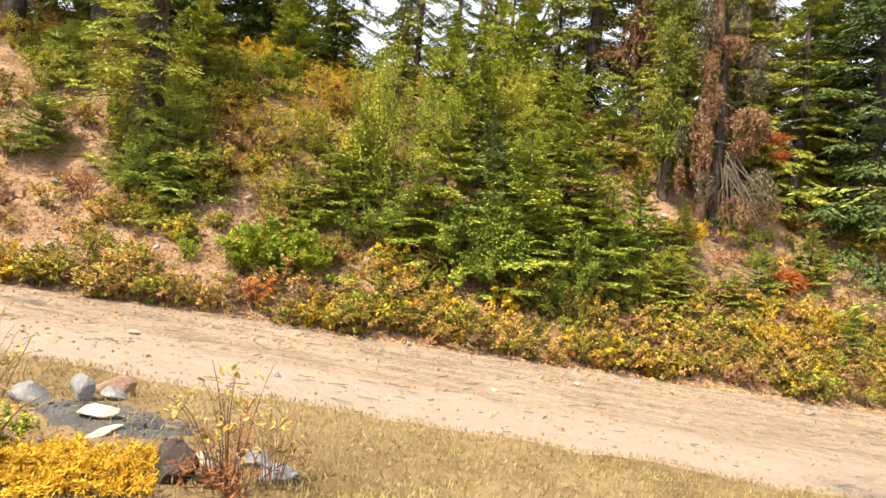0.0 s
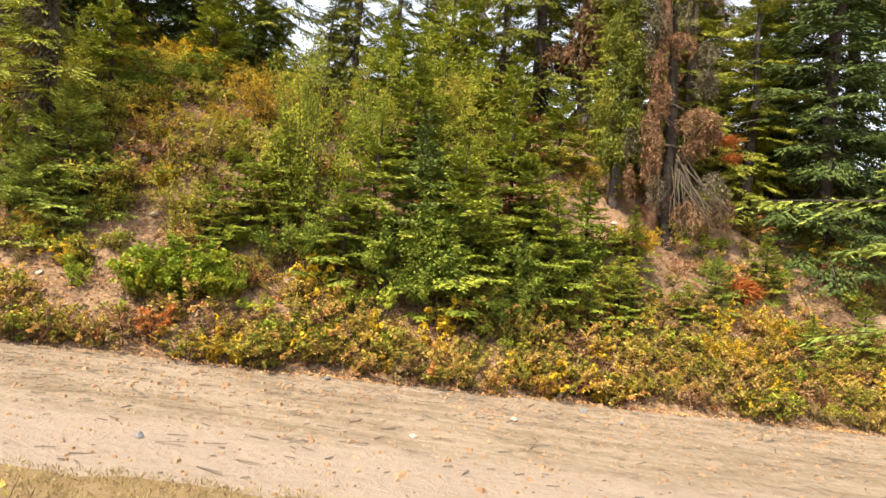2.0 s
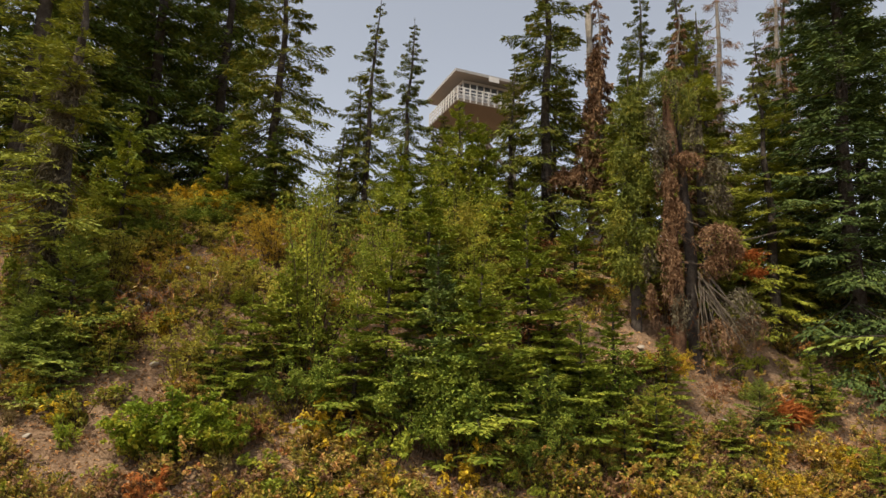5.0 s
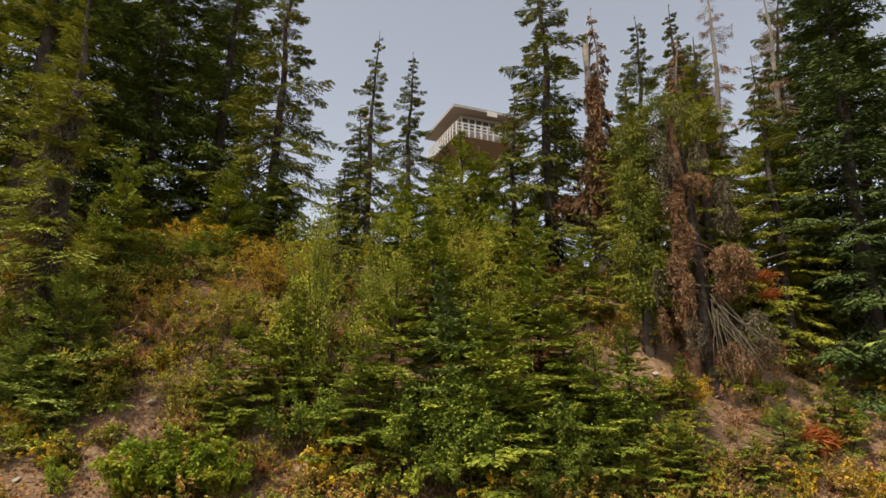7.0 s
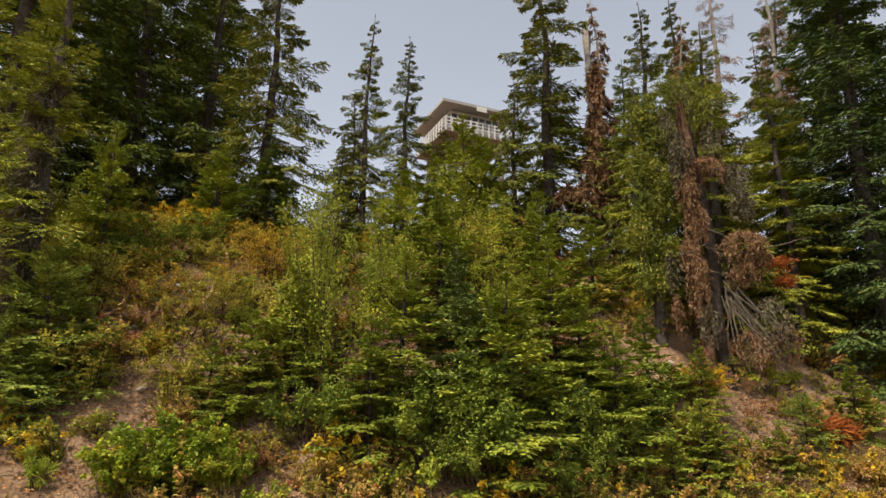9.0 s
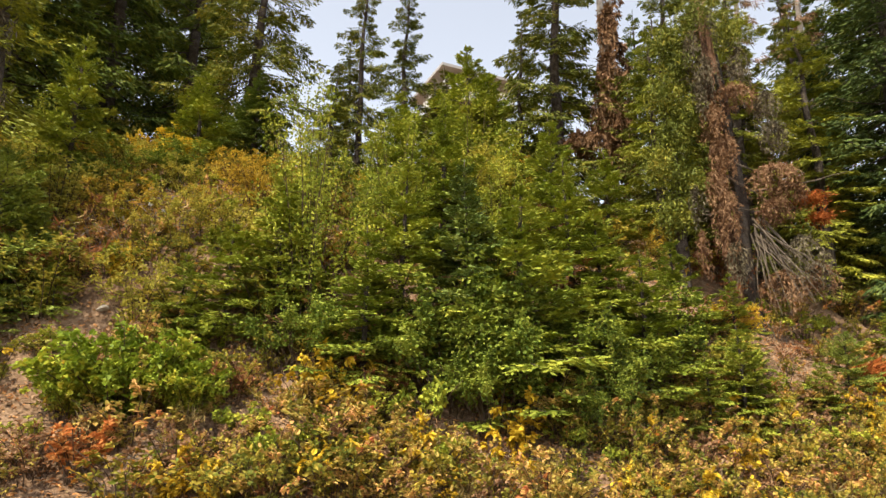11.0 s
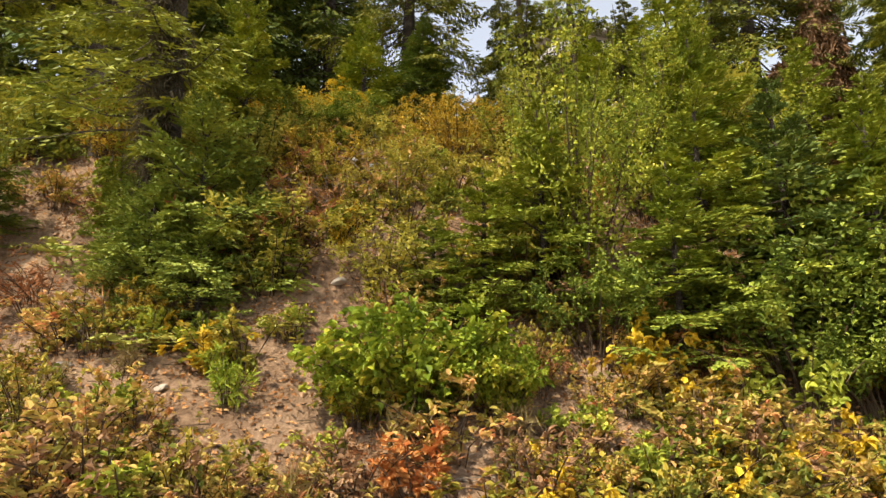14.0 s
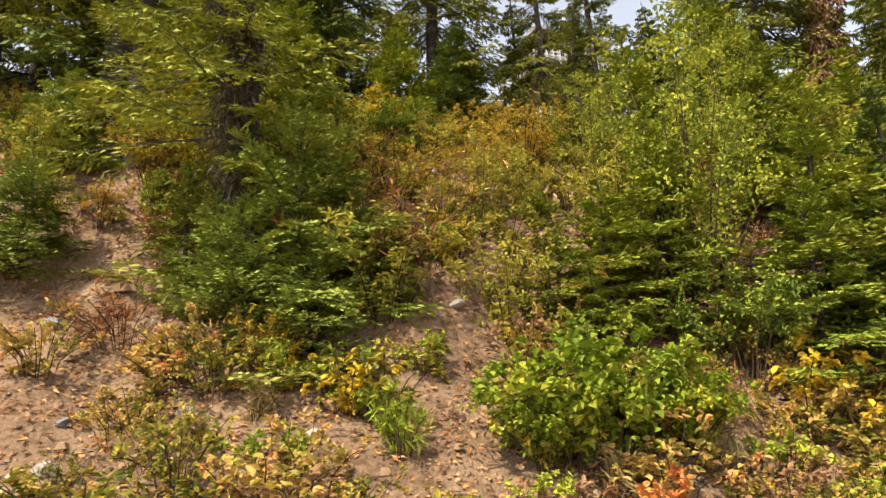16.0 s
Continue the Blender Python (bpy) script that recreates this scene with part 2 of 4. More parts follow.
def tube(pts, rad, k=6):
    pts, rad = np.asarray(pts, float), np.asarray(rad, float)
    d = np.gradient(pts, axis=0)
    d /= np.linalg.norm(d, axis=1)[:, None] + 1e-9
    ref = np.where(np.abs(d[:, 2:3]) > 0.9, [[1.0, 0, 0]], [[0, 0, 1.0]])
    a = np.cross(d, ref)
    a /= np.linalg.norm(a, axis=1)[:, None] + 1e-9
    b = np.cross(d, a)
    th = np.arange(k) * 2 * np.pi / k
    V = pts[:, None] + rad[:, None, None] * (np.cos(th)[None, :, None] * a[:, None] + np.sin(th)[None, :, None] * b[:, None])
    n = len(pts)
    i, j = np.meshgrid(np.arange(n - 1), np.arange(k), indexing="ij")
    F = np.stack([i * k + j, i * k + (j + 1) % k, (i + 1) * k + (j + 1) % k, (i + 1) * k + j], -1).reshape(-1, 4)
    return V.reshape(-1, 3), F


def unit(v):
    return v / (np.linalg.norm(v, axis=-1, keepdims=True) + 1e-9)


def blades(P, D, rng, L, W, tilt=.75):
    """Narrow pointed blades from P along D; a small tilt lays them flat."""
    n = len(P)
    D = unit(D)
    S = unit(np.cross(D, unit(np.array([0, 0, 1.0]) + rng.normal(0, tilt, (n, 3)))))
    L, W = np.broadcast_to(L, n)[:, None], np.broadcast_to(W, n)[:, None]
    mid = P + D * L * .42
    V = np.stack([P, mid + S * W / 2, P + D * L, mid - S * W / 2], 1)
    return V.reshape(-1, 3), np.arange(4 * n).reshape(n, 4)


def leaves(P, D, rng, L, W, fold=.25, flat=.5):
    """Broad leaves of two halves folded along the midrib."""
    n = len(P)
    D = unit(D)
    N = unit(np.array([0, 0, 1.0]) + rng.normal(0, flat, (n, 3)))
    S = unit(np.cross(D, N))
    N = np.cross(S, D)
    L, W = np.broadcast_to(L, n)[:, None], np.broadcast_to(W, n)[:, None]
    tip = P + D * L - N * L * .12
    up = N * W * fold
    V = np.stack([P, P + D * L * .28 + S * W * .5 + up, P + D * L * .7 + S * W * .36 + up, tip,
                  P + D * L * .7 - S * W * .36 + up, P + D * L * .28 - S * W * .5 + up], 1)
    o = np.arange(n)[:, None] * 6
    F = np.concatenate([o + [0, 1, 2, 3], o + [0, 3, 4, 5]])
    return V.reshape(-1, 3), F


def wobble_line(rng, a, b, n, amp):
    a, b = np.asarray(a, float), np.asarray(b, float)
    t = np.linspace(0, 1, n)[:, None]
    p = a + (b - a) * t
    off = np.cumsum(rng.normal(0, amp, (n, 3)), 0)
    return p + off - off[0] - (off[-1] - off[0]) * t * .6


# ---- the lie of the land ----
ROAD_NEAR = 8.0


def road_z(x):
    return .2 - .072 * np.clip(x, -40, 40)


def toe(x):
    return 13.45 + .13 * np.clip(x, -40, 40)


def bank(d, x):
    """Rise above the road: a steep nose in the middle, hollows at either hand."""
    nose = np.interp(d, [0, 1.2, 2.5, 3.0, 3.6, 4.8, 6, 8, 11, 20, 60, 600], [0, .62, 1.48, 2.05, 2.9, 4.0, 5.1, 6.4, 7.6, 8.5, 8.9, 2.0])
    left = np.interp(d, [0, 1.2, 2.2, 3.1, 4.3, 5, 6, 8, 11, 20, 60, 600], [0, .5, 1.0, 1.55, 2.35, 3.05, 4.3, 6.2, 7.6, 8.5, 8.9, 2.0])
    right = np.interp(d, [0, 1.2, 2.2, 3.1, 4.3, 5, 6, 8, 11, 20, 60, 600], [0, .55, 1.15, 1.8, 2.9, 3.4, 4.4, 6.2, 7.6, 8.5, 8.9, 2.0])
    a, b = np.interp(x, [-8.5, -5.8], [1, 0]), np.interp(x, [5.2, 7.5], [0, 1])
    return nose * (1 - a - b) + left * a + right * b


def berm(x, y):
    """The raised landing on which the walk begins, down to the road's verge."""
    rise = np.interp(y, [-30, -1, .8, 2.4, 3.4, 4.0, 5.6, 6.2], [.3, .5, .7, 1.05, 1.1, .86, .1, 0.04])
    return rise * np.interp(x, [-30, -3.2, -1.6, -.7, 1.2, 4, 30], [.2, .2, .5, 1, 1, .6, .3])


def land(x, y):
    x, y = np.asarray(x, float), np.asarray(y, float)
    d = y - toe(x)
    return road_z(x) + np.where(d > 0, bank(d, x), 0) + np.where(y < 6.2, berm(x, y), np.interp(y, [6.2, ROAD_NEAR], [.04, 0]))


def rugged(x, y, amp):
    return amp * (noise.noise((x * .9, y * .9, 3.1)) * .6 + noise.noise((x * 2.7, y * 2.7, 7.7)) * .3 + noise.noise((x * 7, y * 7, 1.3)) * .14)


def height(x, y):
    d = y - float(toe(x))
    amp = .34 if d > 1 else .05 + .29 * max(d, 0) if d > 0 else .05 if y > ROAD_NEAR else .12
    return float(land(x, y)) + rugged(x, y, amp)


def spread(lo, hi, step, far, n):
    """Even steps from lo to hi, and widening ones out to -far and far."""
    g = np.geomspace(step * 2, far, n)
    return np.concatenate([(lo - g)[::-1], np.arange(lo, hi, step), hi + g])


XS = spread(-17, 19, .15, 900, 22)


def edge_noise(x, k):
    return .22 * noise.noise((x * .8, k, 0)) + .12 * noise.noise((x * 3.1, k, 5))


def strip(name, rows, mat, label):
    """Ground between rows of y(x)."""
    V = [(x, r(x), height(x, r(x))) for r in rows for x in XS]
    w, h = len(XS), len(rows)
    i, j = np.meshgrid(np.arange(h - 1), np.arange(w - 1), indexing="ij")
    F = np.stack([i * w + j, i * w + j + 1, (i + 1) * w + j + 1, (i + 1) * w + j], -1).reshape(-1, 4)
    return tagged(mesh_ob(name, V, F, mat, smooth=True), label, "ground", kind="structure")


near_edge = lambda x: ROAD_NEAR + edge_noise(x, 2.0)
far_edge = lambda x: float(toe(x)) - .1 + edge_noise(x, 9.0)
verge_rows = [(lambda x, s=s: -s + near_edge(x)) for s in np.concatenate([np.geomspace(900, 9, 14), np.arange(8.8, -.01, -.2)])]
road_rows = [(lambda x, s=s: near_edge(x) * (1 - s) + far_edge(x) * s) for s in np.linspace(0, 1, 42)]
bank_rows = [(lambda x, s=s: far_edge(x) + s) for s in np.concatenate([np.arange(0, 13, .15), np.geomspace(13, 900, 20)])]
strip("ground", verge_rows, M_VERGE, "dry yellow turf beside the gravel road")
strip("road", road_rows, M_ROAD, "pale sandy gravel forest road")
strip("ground_bank", bank_rows, M_SOIL, "steep reddish soil bank above the road")


# ---- plants ----
def conifer_meshes(rng, h, r, z0=.08, nb=70, e0=-15, e1=45, sag=.25, nt=7, nl=5, L=.13, W=.04, taper=.85, gap=0.0, trunk_r=None, bare=0.0, hang=.18, clear=None, tilt=.6):
    """Trunk, boughs and sprays of needles of one conifer."""
    tr = trunk_r or .012 * h + .02
    zs = np.linspace(0, 1, 12)
    lean = np.cumsum(rng.normal(0, .006 * h, (12, 2)), 0) * zs[:, None]
    pts = np.column_stack([lean, zs * h])
    pts[0, 2] = -.35
    trunk = tube(pts, tr * (1 - zs) ** .8 + .006, 8)
    limbs, P, D, Z, full = [], [], [], [], nt
    for i in range(nb):
        tiers = max(6, nb // 6)
        u = min(.995, (i // 6 + .5 + rng.normal(0, .22)) / tiers) * .965
        if rng.random() < gap or u < 0:
            continue
        s = z0 + (1 - z0) * u
        az = 2.399 * i + rng.normal(0, .3)
        if clear is not None and math.cos(az - clear) > .55:      # boughs long lost on one side
            continue
        lb = r * ((1 - u) ** taper * .95 + .05) * rng.uniform(.42, 1.15)
        el = radians(e0 + (e1 - e0) * u ** 1.3 + rng.normal(0, 6))
        hd = np.array([math.cos(az), math.sin(az), 0])
        t = np.linspace(0, 1, 6)
        base = np.array([np.interp(s, zs, pts[:, 0]), np.interp(s, zs, pts[:, 1]), s * h])
        ax = base + hd * (math.cos(el) * lb * t)[:, None] + np.outer(math.sin(el) * lb * t - sag * lb * (1.6 * t - t ** 2), [0, 0, 1])
        ax += np.cumsum(rng.normal(0, .015 * lb, (6, 3)), 0)
        limbs.append(tube(ax, np.linspace(.009 * lb + .006, .003, 6), 3))
        if rng.random() < bare:
            continue
        side = np.array([-hd[1], hd[0], 0])
        nt = max(2, round(full * min(1, .3 + 1.3 * lb / r)))
        tt = np.repeat(.18 + .82 * (np.arange(nt) + rng.random(nt)) / nt, 2)
        sg = np.tile([1, -1], nt)
        b0 = np.stack([np.interp(tt, t, ax[:, k]) for k in range(3)], 1)
        axd = unit(ax[-1] - ax[1])
        td = unit(axd * .75 + side * (sg * .8)[:, None] + rng.normal(0, .2, (2 * nt, 3)) * [1, 1, .7] - np.outer(tt, [0, 0, hang * 1.3]))
        tl = lb * .46 * (1.05 - tt) ** .7 * rng.uniform(.7, 1.15, 2 * nt) + L * (.2 + .4 * (1 - u))
        q = np.linspace(.05, 1, nl)
        p = b0[:, None] + td[:, None] * (tl[:, None] * q)[:, :, None]
        sg2 = np.where(np.arange(nl) % 2, 1, -1)
        tside = unit(np.cross(td, [0, 0, 1.0]))
        dd = td[:, None] + tside[:, None] * (sg2 * .6)[None, :, None] + rng.normal(0, .28, (2 * nt, nl, 3)) * [1, 1, .5] - [0, 0, hang * .6]
        P.append(p.reshape(-1, 3))
        D.append(dd.reshape(-1, 3))
        small = .4 + .6 * min(1, (1 - u) / .4)      # shorter needles towards the tip
        Z.append(np.full(2 * nt * nl + 4, small))
        tipd = unit(axd + rng.normal(0, .25, (4, 3)))
        P.append(np.repeat(ax[-1:], 4, 0) - axd * L * .3)
        D.append(tipd)
    P.append(np.repeat([[lean[-1, 0], lean[-1, 1], h * .985]], 6, 0))
    D.append(np.column_stack([rng.normal(0, .3, (6, 2)), np.ones(6)]))
    Z.append(np.full(6, .7))
    P, D, Z = np.concatenate(P), np.concatenate(D), np.concatenate(Z)
    n = len(P)
    fol = blades(P, D, rng, L * Z * rng.uniform(.7, 1.3, n), W * Z * rng.uniform(.7, 1.3, n), tilt)
    return trunk, join(*limbs), fol


def shrub_meshes(rng, h, r, ns=14, n=900, L=.06, W=.04, spread_=1.0, bottom=.2, kind="leaf", clump=.16, sides=3, flat=.5):
    """Arching stems and their leaves."""
    stems, P, D = [], [], []
    for i in range(ns):
        az, out = rng.uniform(0, 2 * np.pi), r * math.sqrt(rng.random()) * spread_
        tip = np.array([math.cos(az) * out, math.sin(az) * out, h * rng.uniform(.45, 1.0) * (1 - .3 * (out / r) ** 2)])
        root = np.array([math.cos(az), math.sin(az), 0]) * out * .18
        t = np.linspace(0, 1, 5)[:, None]
        mid = (root + tip) / 2 + [0, 0, h * .18] + rng.normal(0, .04 * h, 3)
        c = root * (1 - t) ** 2 + 2 * mid * t * (1 - t) + tip * t ** 2
        c[0, 2] = -.2
        stems.append(tube(c, np.linspace(.004 + .0035 * h, .003, 5), sides))
        m = n // ns
        nsub = max(3, m // 14)
        st = rng.uniform(bottom, 1, nsub)
        sb = np.stack([np.interp(st, t[:, 0], c[:, k]) for k in range(3)], 1)
        sdir = unit(rng.normal(0, 1, (nsub, 3)) + [0, 0, .35])
        slen = rng.uniform(.3, 1, nsub) * clump * (r + h)
        pick = rng.integers(0, nsub, m)
        q = rng.uniform(.1, 1, m)
        P.append(sb[pick] + sdir[pick] * (slen[pick] * q)[:, None] + rng.normal(0, .012 * (r + h), (m, 3)))
        D.append(sdir[pick] * .7 + rng.normal(0, .75, (m, 3)) + [0, 0, -.12])
        for k in range(min(2, nsub)):
            stems.append(tube(np.stack([sb[k], sb[k] + sdir[k] * slen[k] * .5, sb[k] + sdir[k] * slen[k]]), [.004, .003, .002], 3))
    P, D = np.concatenate(P), np.concatenate(D)
    P[:, 2] = np.abs(P[:, 2]) + .015
    m = len(P)
    size = L * rng.uniform(.65, 1.3, m), W * rng.uniform(.65, 1.3, m)
    return join(*stems), leaves(P, D * [1, 1, .6], rng, *size, flat=flat) if kind == "leaf" else blades(P, D, rng, *size)


def fern_mesh(rng, n=7, length=.7, L=.10, W=.025):
    P, D, st = [], [], []
    for i in range(n):
        az = rng.uniform(0, 2 * np.pi)
        hd = np.array([math.cos(az), math.sin(az), 0])
        t = np.linspace(0, 1, 14)
        lb = length * rng.uniform(.7, 1.1)
        ax = np.outer(t * lb * .85, hd) + np.outer(lb * (.75 * t - .6 * t ** 2), [0, 0, 1])
        st.append(tube(ax, np.linspace(.006, .002, 14), 3))
        side = np.array([-hd[1], hd[0], 0])
        for sg in (1, -1):
            P.append(ax[2:])
            D.append((side * sg + hd * .45) * (1.05 - t[2:, None]) * 1.0 + rng.normal(0, .05, (12, 3)))
    P, D = np.concatenate(P), np.concatenate(D)
    k = np.linalg.norm(D, axis=1)
    return join(*st), blades(P, D, rng, L * 2.2 * k, W * 1.4)


KINDS = {}


def grow(kind, x, y, h, turn=None, wide=1.0, lean=(0, 0), label="", sink=.0, group=""):
    """Plants one of a kind at x, y, h high."""
    make, base_h = KINDS[kind][:2]
    s = h / base_h
    rot = random.uniform(0, 360) if turn is None else turn
    z = height(x, y) - sink
    m = Matrix.LocRotScale((x, y, z), Euler((radians(lean[0]), radians(lean[1]), radians(rot))), (s * wide, s * wide, s))
    if len(KINDS[kind]) == 2:
        ob = make()
        KINDS[kind] = (make, base_h, ob)
        ob.matrix_basis = m
        KINDS[kind] += (ob.scale.copy(),)
    else:
        proto, ps = KINDS[kind][2:4]
        ob = copy_thing(proto, m @ Matrix.Diagonal((1 / ps.x, 1 / ps.y, 1 / ps.z, 1)))
    if label:
        tagged(ob, label)
    if group:
        tagged(ob, group=group)
    return ob


def conifer_kind(key, name, label, seed, base_h, needle, bark=None, **kw):
    def make():
        rng = np.random.default_rng(seed)
        root = tagged(new(name), label, "conifer tree")
        tr, li, fo = conifer_meshes(rng, base_h, **kw)
        mesh_ob("trunk", *tr, bark or M_BARK, root, smooth=True)
        tagged(mesh_ob("branchwork", *li, bark or M_BARK, root), kind="stuff")
        tagged(mesh_ob("foliage", *fo, needle, root), kind="stuff")
        return root
    KINDS[key] = (make, base_h)


def shrub_kind(key, name, label, seed, base_h, leaf, stem=None, cat="shrub", **kw):
    def make():
        rng = np.random.default_rng(seed)
        root = tagged(new(name), label, cat)
        st, le = shrub_meshes(rng, base_h, **kw)
        tagged(mesh_ob("stem_work", *st, stem or M_STEM, root), kind="stuff")
        tagged(mesh_ob("leafage", *le, leaf, root), kind="stuff")
        return root
    KINDS[key] = (make, base_h)


for k, sd in enumerate((11, 12, 13)):
    conifer_kind(f"fir{k}", "fir_tree", "tall dark green fir tree with dense drooping boughs", sd, 14.0, M_FIRFAR, r=3.0, nb=138, nt=15, nl=12, L=.16, W=.052, e0=-18, e1=35, sag=.22, taper=.85, z0=.02, hang=.3)
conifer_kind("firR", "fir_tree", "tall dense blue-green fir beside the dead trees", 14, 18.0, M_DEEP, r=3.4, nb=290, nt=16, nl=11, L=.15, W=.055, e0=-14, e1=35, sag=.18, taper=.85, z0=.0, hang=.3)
for k, sd in enumerate((21, 22)):
    conifer_kind(f"hem{k}", "hemlock_tree", "slender green hemlock with ragged gaps between its boughs", sd, 12.0, M_FIR, r=2.9, nb=144, nt=15, nl=12, L=.13, W=.04, e0=-26, e1=20, sag=.24, gap=.18, taper=1.1, z0=.03, hang=.42)
for k, sd in enumerate((31, 32, 33)):
    conifer_kind(f"young{k}", "young_fir", "bright green young fir on the soil bank", sd, 3.2, M_YOUNG, r=1.35, nb=78, nt=13, nl=11, L=.085, W=.034, e0=-8, e1=50, sag=.10, taper=.95, z0=.0, hang=.12)
conifer_kind("blue", "young_spruce", "blue-green young spruce inside the thicket", 35, 3.2, M_FIRBLUE, r=1.35, nb=78, nt=13, nl=11, L=.085, W=.034, e0=-8, e1=50, sag=.1, z0=.0, taper=.95, hang=.12)
for k, sd in enumerate((41, 42)):
    conifer_kind(f"dusk{k}", "bushy_spruce", "dusky green bushy spruce low on the bank", sd, 2.6, M_SPRUCE, r=1.6, nb=96, nt=13, nl=11, L=.08, W=.033, e0=2, e1=45, sag=.08, z0=.0, taper=.7, hang=.12)
conifer_kind("olive0", "yellowing_fir", "old fir with yellowing needles and a dark shaggy trunk", 51, 9.0, M_OLIVE, r=2.2, nb=120, nt=14, nl=12, L=.11, W=.03, e0=-18, e1=35, sag=.2, z0=.2, gap=.1, trunk_r=.27, clear=-1.2)
conifer_kind("olive1", "yellowing_fir", "thin fir with yellowing needles among dead trees", 52, 10.0, M_OLIVE, r=1.8, nb=114, nt=13, nl=12, L=.12, W=.03, e0=-28, e1=30, sag=.25, z0=.04, gap=.08, hang=.35)
conifer_kind("dead0", "dead_fir", "dead grey-brown fir with bare drooping twigs", 61, 13.0, M_DEADNEEDLE, M_GREYWOOD, r=1.5, nb=132, nt=9, nl=5, L=.2, W=.022, e0=-32, e1=5, sag=.4, gap=.1, bare=.12, taper=.6, hang=.6)
conifer_kind("dead1", "dead_fir", "dead fir hung with brown needles", 62, 12.0, M_DEADNEEDLE, M_GREYWOOD, r=1.25, nb=130, nt=7, nl=6, L=.22, W=.08, hang=.7, e0=-45, e1=0, sag=.5, gap=.1, bare=.2, taper=.5)

shrub_kind("alder", "alder_shrub", "tall light green alder with thin dark stems", 71, 4.6, M_ALDER, r=1.5, ns=28, n=6500, L=.07, W=.046, bottom=.1, clump=.085)
shrub_kind("thick", "alder_shrub", "dark green broadleaf alder in the dense thicket", 72, 2.4, M_ALDERDARK, r=1.35, ns=26, n=4200, L=.08, W=.055, bottom=.45, clump=.10, flat=.35)
shrub_kind("willow", "willow_shrub", "airy pale willow with leaning thin stems", 73, 1.9, M_WILLOW, r=.95, ns=15, n=1900, L=.085, W=.036, bottom=.04, clump=.14)
shrub_kind("thimble", "thimbleberry_bush", "bright green broad-leaved bush at the road edge", 74, 1.0, M_BRIGHT, r=.95, ns=34, n=4600, L=.066, W=.056, bottom=.12, clump=.12, flat=.28)
shrub_kind("yellow", "yellow_bush", "golden yellow autumn bush on the bank", 75, 1.5, M_YELLOW, r=1.0, ns=26, n=2600, L=.066, W=.04, bottom=.05, clump=.14)
shrub_kind("gold", "autumn_bush", "orange-brown autumn bush on the upper bank", 76, 1.5, M_GOLD, r=1.05, ns=28, n=2400, L=.06, W=.036, bottom=.05, clump=.14)
shrub_kind("orange", "orange_seedling", "small orange-red bush at the road edge", 77, .55, M_ORANGE, r=.26, ns=9, n=700, L=.05, W=.028, bottom=.25, clump=.16)
shrub_kind("herb0", "autumn_herb", "low herb with yellow and orange autumn leaves", 78, .55, M_HERB, r=.48, ns=14, n=520, L=.05, W=.032, bottom=.03, clump=.17, cat="herb")
shrub_kind("herb1", "olive_herb", "low olive green herb at the bank's foot", 79, .5, M_HERBG, r=.5, ns=14, n=480, L=.05, W=.03, bottom=.03, clump=.17, cat="herb")
shrub_kind("herb2", "yellow_herb", "leafy yellow herb at the bank's foot", 80, .62, M_YELLOW, r=.42, ns=11, n=380, L=.075, W=.042, bottom=.05, clump=.17, cat="herb")
shrub_kind("herb3", "green_herb", "small green leafy plant on the bank", 81, .6, M_ALDER, r=.45, ns=12, n=460, L=.06, W=.038, bottom=.03, clump=.17, cat="herb")
shrub_kind("herb4", "withered_herb", "withered pinkish-brown herb at the road edge", 86, .45, M_DRYLEAF, r=.45, ns=14, n=420, L=.046, W=.026, bottom=.02, clump=.17, cat="herb")
shrub_kind("herb5", "huckleberry_bush", "low green huckleberry bush turning red", 87, .55, M_HUCKLE, r=.5, ns=16, n=520, L=.046, W=.03, bottom=.03, clump=.15)
shrub_kind("redtwig", "dead_bush", "red-brown dried bush on bare soil", 82, .5, M_REDTWIG, r=.7, ns=22, n=520, L=.11, W=.017, bottom=.1, clump=.16, kind="blade")
shrub_kind("drytwig", "dry_brush", "grey-brown heap of dry twigs on the bank", 83, .4, M_LITTER, M_GREYWOOD, r=.7, ns=26, n=500, L=.12, W=.014, bottom=.05, clump=.18, kind="blade")
shrub_kind("tuft", "grass_tuft", "bright green feathery tuft on bare soil", 84, .55, M_BRIGHT, r=.32, ns=16, n=700, L=.10, W=.016, bottom=.1, clump=.14, kind="blade")
shrub_kind("drygrass", "dry_grass_tuft", "straw-coloured dry grass tuft", 85, .28, M_DRY, r=.2, ns=10, n=220, L=.14, W=.010, bottom=.0, clump=.1, kind="blade", cat="grass")


def make_fern():
    root = tagged(new("fern"), "pale yellow-green fern on bare soil", "fern")
    st, fr = fern_mesh(np.random.default_rng(90))
    tagged(mesh_ob("stalk_work", *st, M_STEM, root), kind="stuff")
    tagged(mesh_ob("frond_work", *fr, M_FERN, root), kind="stuff")
    return root


KINDS["fern"] = (make_fern, .3)

